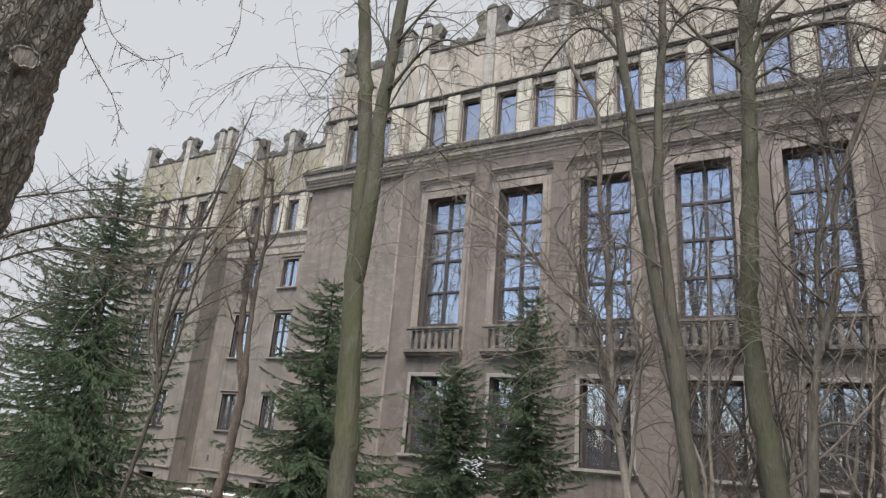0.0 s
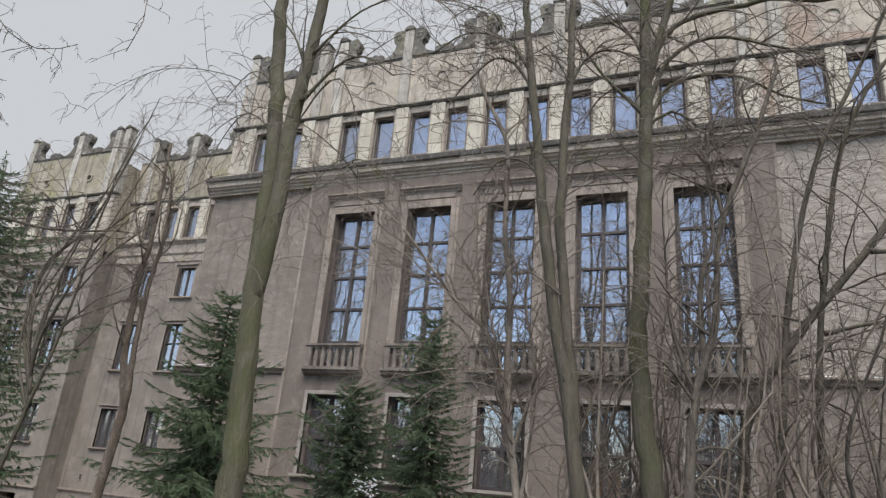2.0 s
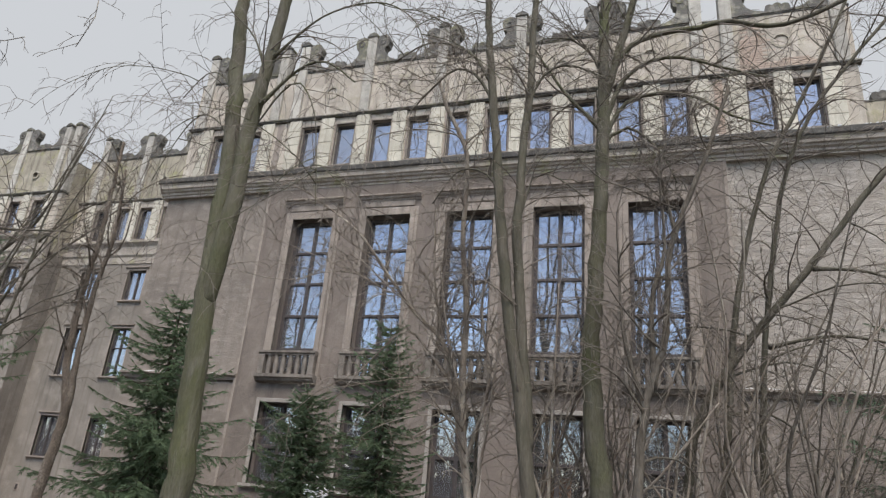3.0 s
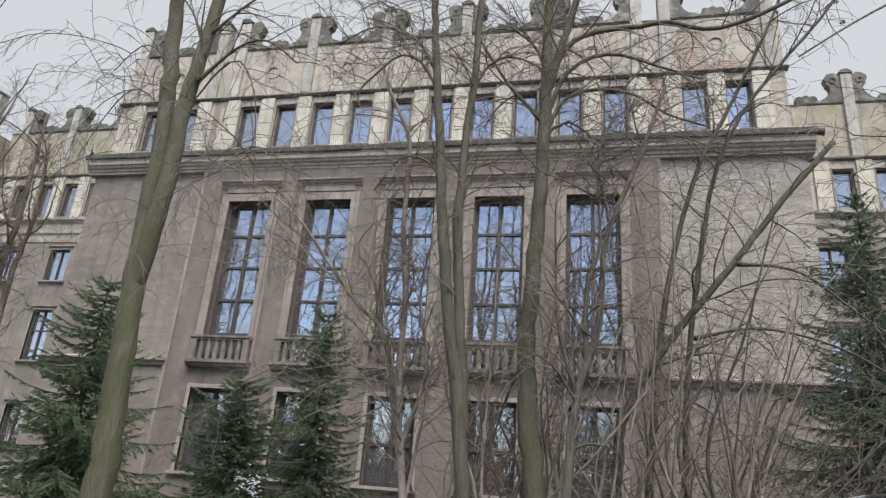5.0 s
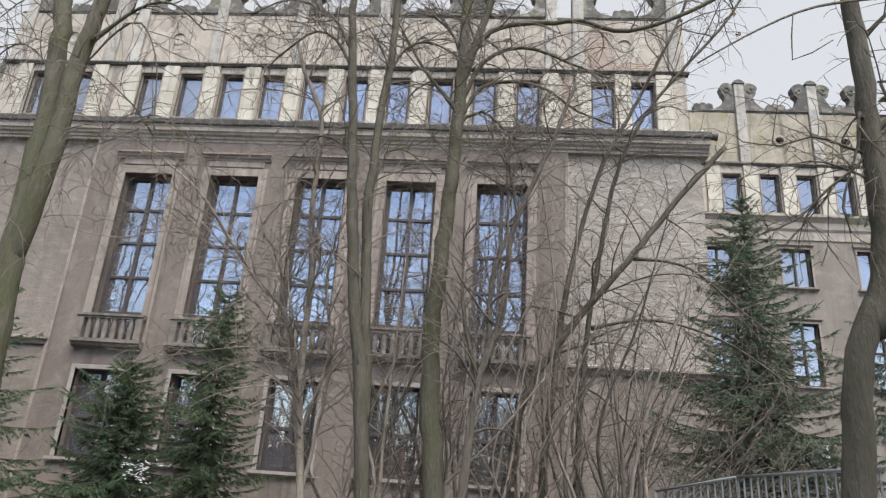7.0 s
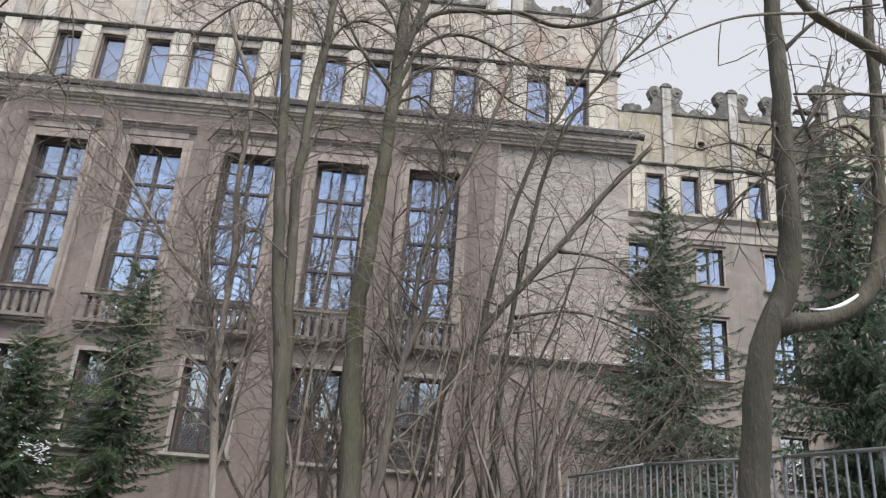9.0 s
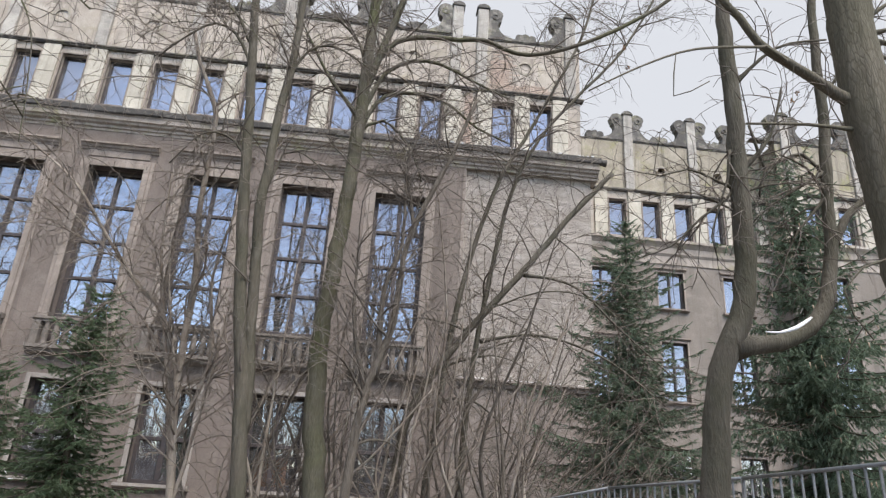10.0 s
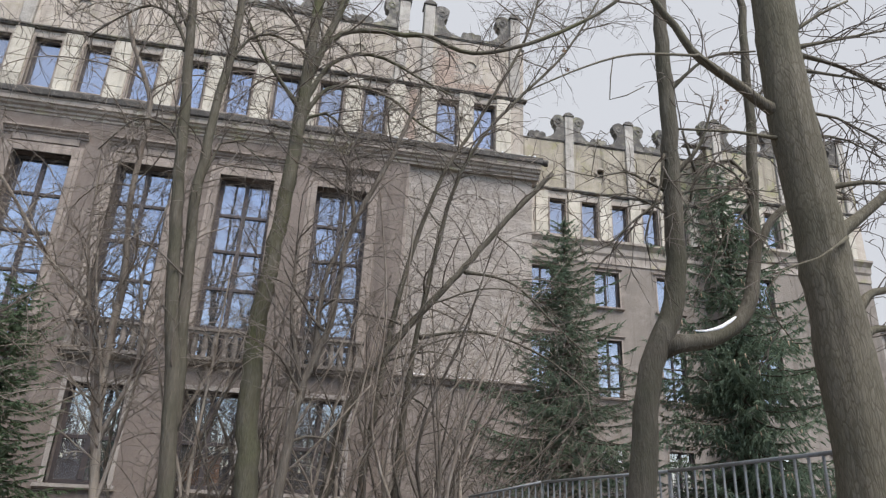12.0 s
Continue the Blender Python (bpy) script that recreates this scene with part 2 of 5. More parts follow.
HUT_BOARD = surface("orange_brown_boards", ((0.42, 0.2, 0.075), (0.34, 0.16, 0.06), (0.5, 0.26, 0.11)), 0.7, 0.8, 4.0, 40, 0.3, 1, spread=0.15, upright=0.2)
DEAD_LEAF = surface("dead_leaf", ((0.23, 0.14, 0.08), (0.17, 0.11, 0.07), (0.3, 0.19, 0.1)), 0.85, 3, 12, 60, 0.1)


def glazing(name, mirror, haze_dust):
    """Coated double glazing: a clear dark pane with a strong mirror image."""
    m = bpy.data.materials.new(name)
    m.use_nodes = True
    n, l = m.node_tree.nodes, m.node_tree.links
    n.remove(n["Principled BSDF"])
    clear = n.new("ShaderNodeBsdfTransparent")
    clear.inputs["Color"].default_value = (0.55, 0.58, 0.6, 1)
    shine = n.new("ShaderNodeBsdfGlossy")
    shine.inputs["Roughness"].default_value = 0.015
    shine.inputs["Color"].default_value = (0.96, 0.96, 1.0, 1)
    fres = n.new("ShaderNodeFresnel")
    fres.inputs["IOR"].default_value = mirror
    tc = n.new("ShaderNodeTexCoord")
    wav = n.new("ShaderNodeTexNoise")
    wav.inputs["Scale"].default_value, wav.inputs["Detail"].default_value = 1.3, 1.0
    l.new(tc.outputs["Object"], wav.inputs["Vector"])
    bmp = n.new("ShaderNodeBump")
    bmp.inputs["Strength"].default_value, bmp.inputs["Distance"].default_value = 0.12, 0.02
    l.new(wav.outputs["Fac"], bmp.inputs["Height"])
    l.new(bmp.outputs[0], shine.inputs["Normal"])
    mix = n.new("ShaderNodeMixShader")
    l.new(fres.outputs[0], mix.inputs[0])
    l.new(clear.outputs[0], mix.inputs[1])
    l.new(shine.outputs[0], mix.inputs[2])
    # dust film that doubles as a painted haze, lifting the dark panes
    film = n.new("ShaderNodeBsdfDiffuse")
    film.inputs["Color"].default_value = (0.42, 0.42, 0.43, 1)
    haze_noise = n.new("ShaderNodeTexNoise")
    haze_noise.inputs["Scale"].default_value, haze_noise.inputs["Detail"].default_value = 1.7, 6.0
    l.new(tc.outputs["Object"], haze_noise.inputs["Vector"])
    amount = n.new("ShaderNodeMapRange")
    amount.inputs["To Min"].default_value, amount.inputs["To Max"].default_value = haze_dust * 0.4, haze_dust * 1.6
    l.new(haze_noise.outputs["Fac"], amount.inputs["Value"])
    hazed = n.new("ShaderNodeMixShader")
    l.new(amount.outputs[0], hazed.inputs[0])
    l.new(mix.outputs[0], hazed.inputs[1])
    l.new(film.outputs[0], hazed.inputs[2])
    l.new(hazed.outputs[0], n["Material Output"].inputs[0])
    return m


GLASS = glazing("coated_glass", 3.6, 0.06)
HAZY_DUST_GLASS = glazing("hazy_dust_glass", 3.5, 0.055)


# ---- building blocks ----
class Solid:
    """Collects boxes, sweeps and tubes into one mesh."""

    def __init__(self):
        self.v, self.f, self.smooth = [], [], []

    def add(self, verts, faces, smooth=False):
        k = len(self.v)
        self.v.extend(verts)
        self.f.extend([tuple(i + k for i in q) for q in faces])
        self.smooth.extend([smooth] * len(faces))
        return self

    def box(self, x0, x1, y0, y1, z0, z1, c=0.0):
        """A box; c: chamfer of its front edges."""
        if not c:
            v = [(x, y, z) for x in (x0, x1) for y in (y0, y1) for z in (z0, z1)]
            return self.add(v, [(0, 1, 3, 2), (4, 6, 7, 5), (0, 4, 5, 1), (2, 3, 7, 6), (0, 2, 6, 4), (1, 5, 7, 3)])
        a = [(x0 + c, z0 + c), (x1 - c, z0 + c), (x1 - c, z1 - c), (x0 + c, z1 - c)]
        b = [(x0, z0), (x1, z0), (x1, z1), (x0, z1)]
        v = [(x, y0, z) for x, z in a] + [(x, y0 + c, z) for x, z in b] + [(x, y1, z) for x, z in b]
        f = [(0, 1, 2, 3), (11, 10, 9, 8)]
        for i in range(4):
            j = (i + 1) % 4
            f += [(i, i + 4, j + 4, j), (i + 4, i + 8, j + 8, j + 4)]
        return self.add(v, f)

    def sweep_x(self, profile, x0, x1, back):
        """A moulding along x from its outline (y, z) from top to bottom, closed at the plane y = back."""
        pts = [(back, profile[0][1])] + list(profile) + [(back, profile[-1][1])]
        n = len(pts)
        v = [(x0, y, z) for y, z in pts] + [(x1, y, z) for y, z in pts]
        f = [(i, (i + 1) % n, (i + 1) % n + n, i + n) for i in range(n)]
        return self.add(v, f + [tuple(range(n - 1, -1, -1)), tuple(range(n, 2 * n))])

    def sweep_y(self, profile, y0, y1, back):
        """The same moulding along y, its outline (x, z)."""
        pts = [(back, profile[0][1])] + list(profile) + [(back, profile[-1][1])]
        n = len(pts)
        v = [(x, y0, z) for x, z in pts] + [(x, y1, z) for x, z in pts]
        f = [(i, (i + 1) % n, (i + 1) % n + n, i + n) for i in range(n)]
        return self.add(v, f + [tuple(range(n - 1, -1, -1)), tuple(range(n, 2 * n))])

    def plate(self, outline, y0, y1):
        """A plate cut to an outline (x, z), from y0 to y1."""
        n = len(outline)
        v = [(x, y0, z) for x, z in outline] + [(x, y1, z) for x, z in outline]
        f = [tuple(range(n)), tuple(range(2 * n - 1, n - 1, -1))]
        return self.add(v, f + [(i, i + n, (i + 1) % n + n, (i + 1) % n) for i in range(n)])

    def lathe(self, profile, x, y, n=10):
        """A turned shape about the upright through (x, y), from its outline (radius, z)."""
        v = [(x + r * math.cos(2 * math.pi * i / n), y + r * math.sin(2 * math.pi * i / n), z) for r, z in profile for i in range(n)]
        f = [(k * n + i, k * n + (i + 1) % n, (k + 1) * n + (i + 1) % n, (k + 1) * n + i) for k in range(len(profile) - 1) for i in range(n)]
        top = (len(profile) - 1) * n
        return self.add(v, f + [tuple(range(n - 1, -1, -1)), tuple(range(top, top + n))], True)

    def ring(self, x, y0, y1, z, r0, r1, n=20):
        """A ring facing front between the radii r0 and r1."""
        v = []
        for r, y in ((r0, y1), (r0, y0), (r1, y0), (r1, y1)):
            v += [(x + r * math.cos(2 * math.pi * i / n), y, z + r * math.sin(2 * math.pi * i / n)) for i in range(n)]
        f = [(k * n + i, k * n + (i + 1) % n, (k + 1) % 4 * n + (i + 1) % n, (k + 1) % 4 * n + i) for k in range(4) for i in range(n)]
        return self.add(v, f)

    def tube(self, pts, radii, n=6, lumps=0.0, seed=0, ridges=0.0):
        """A round limb along points, with its own radius at each."""
        pts = [Vector(p) for p in pts]
        v, f = [], []
        side = None
        for i, p in enumerate(pts):
            d = (pts[min(i + 1, len(pts) - 1)] - pts[max(i - 1, 0)]).normalized()
            if side is None:
                side = d.orthogonal().normalized()
            side = (side - d * side.dot(d)).normalized()
            up = d.cross(side)
            for k in range(n):
                a = 2 * math.pi * k / n
                r = radii[i]
                if lumps:
                    c, q = math.cos(a), math.sin(a)
                    r *= 1 + lumps * 1.6 * noise.noise((c * 0.9 + seed, q * 0.9, i * 0.2)) + lumps * 1.2 * ridges * noise.noise((c * 5 + seed, q * 5, i * 0.06))
                    if ridges > 2:
                        r *= 1.05 - 0.24 * abs(noise.noise((c * 6 + seed, q * 6, i * 0.3))) - 0.17 * abs(noise.noise((c * 13, q * 13 + seed, i * 0.62)))
                q = p + (side * math.cos(a) + up * math.sin(a)) * r
                v.append((q.x, q.y, q.z))
        m = len(pts)
        f = [(i * n + k, i * n + (k + 1) % n, (i + 1) * n + (k + 1) % n, (i + 1) * n + k) for i in range(m - 1) for k in range(n)]
        return self.add(v, f if n == 3 else f + [tuple(range((m - 1) * n, m * n)), tuple(range(n - 1, -1, -1))], True)

    def mesh(self, name, material, weld=False):
        me = bpy.data.meshes.new(name)
        me.from_pydata(self.v, [], self.f)
        if weld:
            bm = bmesh.new()
            bm.from_mesh(me)
            bmesh.ops.remove_doubles(bm, verts=bm.verts, dist=1e-4)
            bm.to_mesh(me)
            bm.free()
            me.materials.append(material)
            me.update()
            return me
        me.polygons.foreach_set("use_smooth", self.smooth)
        me.materials.append(material)
        me.update()
        return me


def part(name, solid, material, parent, label="", at=(0, 0, 0)):
    """Links a Solid or a ready mesh as one part of a thing."""
    ob = new(name, solid if material is None else solid.mesh(name, material, "wall" in name or name == "parapet"))
    ob.parent = parent
    ob.location = at
    return tagged(ob, label)


def thing(name, label, category, at=(0, 0, 0), group="", kind=""):
    ob = new(name)
    ob.empty_display_size = 0.3
    ob.location = at
    return tagged(ob, label, category, group, kind)


def pierced_wall(solid, x0, x1, z0, z1, y, depth, holes):
    """A wall front at y with openings (x0, x1, z0, z1) that go through to y + depth."""
    xs = sorted({x0, x1, *(h[0] for h in holes), *(h[1] for h in holes)})
    zs = sorted({z0, z1, *(h[2] for h in holes), *(h[3] for h in holes)})
    for a, b in zip(xs, xs[1:]):
        for c, d in zip(zs, zs[1:]):
            mx, mz = (a + b) / 2, (c + d) / 2
            if not any(h[0] < mx < h[1] and h[2] < mz < h[3] for h in holes):
                solid.add([(a, y, c), (b, y, c), (b, y, d), (a, y, d)], [(0, 1, 2, 3)])
                solid.add([(a, y + depth, c), (b, y + depth, c), (b, y + depth, d), (a, y + depth, d)], [(3, 2, 1, 0)])
    for a, b, c, d in (*holes, (x0, x1, z0, z1)):
        v = [(a, y, c), (b, y, c), (b, y, d), (a, y, d), (a, y + depth, c), (b, y + depth, c), (b, y + depth, d), (a, y + depth, d)]
        solid.add(v, [(0, 4, 5, 1), (1, 5, 6, 2), (2, 6, 7, 3), (3, 7, 4, 0)])
    return solid


def spline(pts, step):
    """A smooth line through control points, a point about every step metres."""
    pts = [Vector(p) for p in pts]
    out = []
    for i in range(len(pts) - 1):
        a, b, c, d = pts[max(i - 1, 0)], pts[i], pts[i + 1], pts[min(i + 2, len(pts) - 1)]
        n = max(1, round((c - b).length / step))
        for k in range(n):
            t = k / n
            out.append(0.5 * (2 * b + (c - a) * t + (2 * a - 5 * b + 4 * c - d) * t * t + (3 * b - 3 * c + d - a) * t ** 3))
    return out + [pts[-1]]


# ---- ground ----
def ground_height(x, y):
    s = min(1.0, max(0.0, (y + 16) / 12))
    z = -1.4 - 0.5 * s * s * (3 - 2 * s)
    bank = min(1.0, max(0.0, (x - 4.5) / 4)) * max(0.0, 1 - abs(y + 13.5) / 5)
    dip = min(1.0, max(0.0, (-x - 7) / 8)) * min(1.0, max(0.0, (y + 14) / 8)) * max(0.0, min(1.0, (60 - abs(y)) / 30))
    z -= 0.8 * dip
    hill = min(1.0, max(0.0, (-44 - y) / 44))
    return z + 0.5 * bank + 3.5 * hill * hill * (3 - 2 * hill)


def make_ground():
    xs = [-1500, -600, -250, -120, -70, *range(-40, 41, 2), 70, 120, 250, 600, 1500]
    ys = [-1500, -600, -250, -120, -100, -90, -82, -75, -68, -62, -56, -51, -46, *range(-40, 25, 2), 50, 120, 250, 600, 1500]
    g = Solid()
    rnd = random.Random(4)
    near = lambda x, y: abs(x) <= 40 and -40 <= y <= 24
    v = [(x, y, ground_height(x, y) + (rnd.uniform(-0.07, 0.07) if near(x, y) else 0)) for y in ys for x in xs]
    n = len(xs)
    g.add(v, [(j * n + i, j * n + i + 1, (j + 1) * n + i + 1, (j + 1) * n + i) for j in range(len(ys) - 1) for i in range(n - 1)], True)
    tagged(new("ground", g.mesh("ground", SOIL)), "brown leaf litter with patches of old snow", "ground", kind="structure")


make_ground()

# ---- the building ----
building = thing("building", "weathered brown stucco public building with pale attic storey and scrolled parapet", "building", (0, 0, 0))
XL, XR = -12.5, 12.0
BAY = 2.9
BAYS = [BAY * k for k in (-2, -1, 0, 1, 2)]
GROUND_ROW = [-5.93, -2.95, 0.0, 2.93, 5.83]


def make_window(kind, mesh_frame, panes, at, extras=()):
    """A window: its frame with a pane in each light, and whatever belongs to it."""
    w = part(kind, mesh_frame, None, building, at=at)
    for name, me in panes:
        piece = part(name, me, None, w)
        if name == "pane":
            piece.visible_shadow = False
    for label, me in extras:
        part(label, me, None, w)
    return w


def window_meshes(half, z0, z1, columns, rows, y, bar=0.07, edge=0.1, depth=0.1, glass=None):
    """Frame and pane meshes of a window of given half width between z0 and z1; rows: heights of the transoms."""
    s = Solid()
    ring = [(sx * (half - i * edge), yy, zz) for yy in (y, y + depth) for i in (0, 1) for sx, zz in ((-1, z0 + i * edge), (1, z0 + i * edge), (1, z1 - i * edge), (-1, z1 - i * edge))]
    loops = ((0, 4, 1), (12, 8, 1), (8, 0, 1), (4, 12, 1))
    s.add(ring, [(a + k, a + (k + 1) % 4, b + (k + 1) % 4, b + k) for a, b, _ in loops for k in range(4)])
    panes = []
    xs = [-half + edge + (2 * half - 2 * edge) * i / columns for i in range(columns + 1)]
    zs = [z0 + edge, *rows, z1 - edge]
    for x in xs[1:-1]:
        panes.append(("mullion", Solid().box(x - bar / 2 - 0.01, x + bar / 2 + 0.01, y - 0.015, y + depth, z0 + edge, z1 - edge, 0.012).mesh("mullion", FRAME)))
    for z in rows:
        panes.append(("transom", Solid().box(-half + edge, half - edge, y - 0.01, y + depth, z - bar / 2, z + bar / 2, 0.012).mesh("transom", FRAME)))
    for a, b in zip(xs, xs[1:]):
        for c, d in zip(zs, zs[1:]):
            panes.append(("pane", Solid().box(a - 0.01, b + 0.01, y + 0.05, y + 0.058, c - 0.01, d + 0.01).mesh("pane", glass or GLASS)))
    return s.mesh("window", FRAME), panes


def outline_box(half, z0, z1, width, y0, y1, foot=True):
    """A flat surround of an opening: two jambs and a head (and a foot)."""
    s = Solid()
    s.box(-half - width, -half, y0, y1, z0, z1 + width, 0.012).box(half, half + width, y0, y1, z0, z1 + width, 0.012)
    s.box(-half, half, y0, y1, z1, z1 + width, 0.012)
    return s


# tall hall windows
TALL = (0.8, 3.35, 8.98)
tall_frame, tall_panes = window_meshes(0.8, 3.35, 8.98, 2, (4.35, 5.5, 6.65, 7.8), 0.32, bar=0.1, edge=0.12)
tall_surround = Solid().box(-0.98, -0.8, -0.05, 0.1, 3.35, 9.16, 0.015).box(0.8, 0.98, -0.05, 0.1, 3.35, 9.16, 0.015).box(-0.8, 0.8, -0.05, 0.1, 8.98, 9.16, 0.015)
tall_surround.box(-1.09, -0.98, -0.028, 0.1, 3.35, 9.27, 0.012).box(0.98, 1.09, -0.028, 0.1, 3.35, 9.27, 0.012).box(-0.98, 0.98, -0.028, 0.1, 9.16, 9.27, 0.012)
tall_surround = tall_surround.mesh("surround", TRIM)
tall_frieze = Solid().box(-0.92, 0.92, -0.04, 0.05, 9.3, 9.52, 0.015).mesh("frieze", TRIM)
tall_hood = Solid().sweep_x([(-0.2, 9.74), (-0.2, 9.69), (-0.13, 9.66), (-0.11, 9.6), (-0.06, 9.57), (-0.05, 9.52)], -1.16, 1.16, 0.05).mesh("hood", TRIM)
for x in BAYS:
    make_window("window", tall_frame, tall_panes, (x, 0, 0), (("surround", tall_surround), ("frieze", tall_frieze), ("hood", tall_hood)))

# ground-floor windows
LOW = (0.74, 0.05, 2.55)
low_frame, low_panes = window_meshes(0.74, 0.05, 2.55, 2, (1.2,), 0.3, bar=0.11, edge=0.1, glass=HAZY_DUST_GLASS)
low_surround = outline_box(0.74, 0.05, 2.55, 0.13, -0.03, 0.1).mesh("surround", PALE_TRIM)
low_sill = Solid().sweep_x([(-0.14, 0.05), (-0.14, -0.03), (-0.05, -0.08)], -0.95, 0.95, 0.3).mesh("sill", PALE_TRIM)
for x in GROUND_ROW:
    make_window("window", low_frame, low_panes, (x, 0, 0), (("surround", low_surround), ("sill", low_sill)))

# balconies with balusters
BALUSTER = [(0.075, 3.43), (0.08, 3.46), (0.065, 3.5), (0.085, 3.62), (0.088, 3.72), (0.068, 3.94), (0.062, 4.0), (0.078, 4.03), (0.078, 4.06)]
slab_mesh = Solid().sweep_x([(-0.3, 3.43), (-0.3, 3.33), (-0.24, 3.3), (-0.2, 3.22), (-0.08, 3.18)], -1.08, 1.08, 0.02).mesh("balcony", AGED_TRIM)
rail_mesh = Solid().sweep_x([(-0.28, 4.2), (-0.28, 4.13), (-0.24, 4.1), (-0.24, 4.06)], -1.04, 1.04, -0.03).mesh("rail", AGED_TRIM)
post_mesh = Solid().box(-0.1, 0.1, -0.25, -0.06, 3.43, 4.06, 0.015).mesh("post", AGED_TRIM)
baluster_mesh = Solid().lathe(BALUSTER, 0, -0.155, 10).mesh("baluster", AGED_TRIM)
BALCONY_ROW = [-5.82, -2.9, 0.0, 2.92, 5.82]
for x in BALCONY_ROW:
    slab = part("balcony", slab_mesh, None, building, at=(x, 0, 0))
    part("rail", rail_mesh, None, slab)
    for s in (-0.92, 0.92):
        part("post", post_mesh, None, slab, at=(s, 0, 0))
    for i in range(6):
        part("baluster", baluster_mesh, None, slab, at=(-0.66 + 0.264 * i, 0, 0))

# main walls
CENTRE = 7.75
holes = [(x - TALL[0], x + TALL[0], TALL[1], TALL[2]) for x in BAYS] + [(x - LOW[0], x + LOW[0], LOW[1], LOW[2]) for x in GROUND_ROW]
part("wall", pierced_wall(Solid(), -CENTRE, CENTRE, -2.2, 10.24, 0, 0.45, holes), STUCCO, building, "brown stucco wall of the hall front")
part("wall", Solid().box(XL, -CENTRE, 0.14, 0.5, 3.2, 10.24), LOW_STUCCO, building)
part("wall", Solid().box(CENTRE, XR, 0.14, 0.5, 3.2, 10.24), ROUGH_STUCCO, building, "rough patched stucco wall of the corner bay")
part("wall", Solid().box(XL, -CENTRE, 0.1, 0.5, -2.2, 3.2), LOW_STUCCO, building)
part("wall", Solid().box(CENTRE, XR, 0.1, 0.5, -2.2, 3.2), BAY_STUCCO, building)
rnd_ledge = random.Random(61)
for a, b in ((XL - 0.06, -CENTRE), (CENTRE, XR + 0.06)):
    ledge = part("ledge", Solid().sweep_x([(-0.1, 3.43), (-0.1, 3.37), (-0.02, 3.31), (0.02, 3.22)], a, b, 0.2), TRIM, building)
    strip, sx = Solid(), a + 0.1
    while sx < b - 0.2:
        ex = min(b - 0.05, sx + rnd_ledge.uniform(0.12, 0.6))
        deep = rnd_ledge.uniform(-0.085, -0.03)
        strip.sweep_x([(deep, 3.43 + rnd_ledge.uniform(0.006, 0.018)), (deep - 0.01, 3.431)], sx, ex, 0.12)
        sx = ex + rnd_ledge.choice((0.01, 0.06, 0.25))
    part("snow", strip, SNOW, ledge, "thin broken line of snow on the ledge")
# flat pilaster strips that edge the centre section
for s in (-1, 1):
    part("strip", Solid().box(s * 7.79 - 0.05, s * 7.79 + 0.05, -0.012, 0.12, -2.2, 10.24, 0.01), TRIM, building)
    part("conductor", Solid().tube([(s * 7.84 + 0.012 * math.sin(i * 2.1), 0.07, -2.0 + 0.6 * i) for i in range(21)], [0.026] * 21, 6), PALE_TRIM, building, "pale painted lightning conductor")
part("side_wall", Solid().box(XL, XL + 0.4, 0.5, 16, -2.2, 11.0), STUCCO, building)
part("side_wall", Solid().box(XR - 0.4, XR, 0.5, 16, -2.2, 11.0), STUCCO, building)
part("back_wall", Solid().box(-29.8, 28.2, 16, 16.4, -2.2, 13.5), STUCCO, building)
# slabs and inner wall, toned dark so the panes look into shaded rooms
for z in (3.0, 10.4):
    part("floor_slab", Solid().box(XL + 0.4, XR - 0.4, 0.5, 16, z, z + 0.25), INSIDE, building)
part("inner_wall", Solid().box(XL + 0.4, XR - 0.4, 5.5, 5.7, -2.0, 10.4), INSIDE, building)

# main cornice
CORNICE = [(-0.29, 10.8), (-0.29, 10.66), (-0.26, 10.62), (-0.25, 10.5), (-0.19, 10.47), (-0.17, 10.41), (-0.09, 10.37), (-0.08, 10.3), (-0.03, 10.27), (-0.02, 10.2)]
cornice = part("cornice", Solid().sweep_x(CORNICE, XL - 0.2, XR + 0.2, 0.5), CORNICE_STONE, building, "stepped stone cornice with a blackened upper edge")
drip = Solid()
rnd_drip = random.Random(61)
dx = XL - 0.24
while dx < XR + 0.23:
    e = min(XR + 0.24, dx + rnd_drip.uniform(0.5, 1.3))
    out, low_edge = -0.35 + rnd_drip.uniform(-0.015, 0.02), rnd_drip.uniform(-0.02, 0.02)
    drip.sweep_x([(out + 0.015, 10.9), (out, 10.87), (out, 10.72 + low_edge), (out + 0.03, 10.685 + low_edge)], dx, e - 0.008, 0.1)
    dx = e
part("drip_edge", drip, SOOT_STONE, cornice, "blackened weathered stones of the cornice's upper edge")
flakes = Solid()
for _ in range(34):
    fx = rnd_drip.uniform(6.5, XR + 0.1)
    flakes.box(fx - rnd_drip.uniform(0.015, 0.06), fx + rnd_drip.uniform(0.015, 0.06), -0.345, -0.25, 10.902, 10.902 + rnd_drip.uniform(0.012, 0.035), 0.008)
tagged(part("snow", flakes, SNOW, cornice, "specks of old snow on the cornice"), kind="stuff")
for x, s in ((XL, -1), (XR, 1)):
    part("return", Solid().sweep_y([(x - s * y * 0.66, z) for y, z in CORNICE], 0.5, 5.2, x - s * 0.05), CORNICE_STONE, cornice)


part("gutter_mouth", Solid().tube([(XR + 0.24, -0.26, 10.76), (XR + 0.42, -0.28, 10.74)], [0.1, 0.13], 12), SOOT_STONE, cornice, "dark broken gutter mouth")


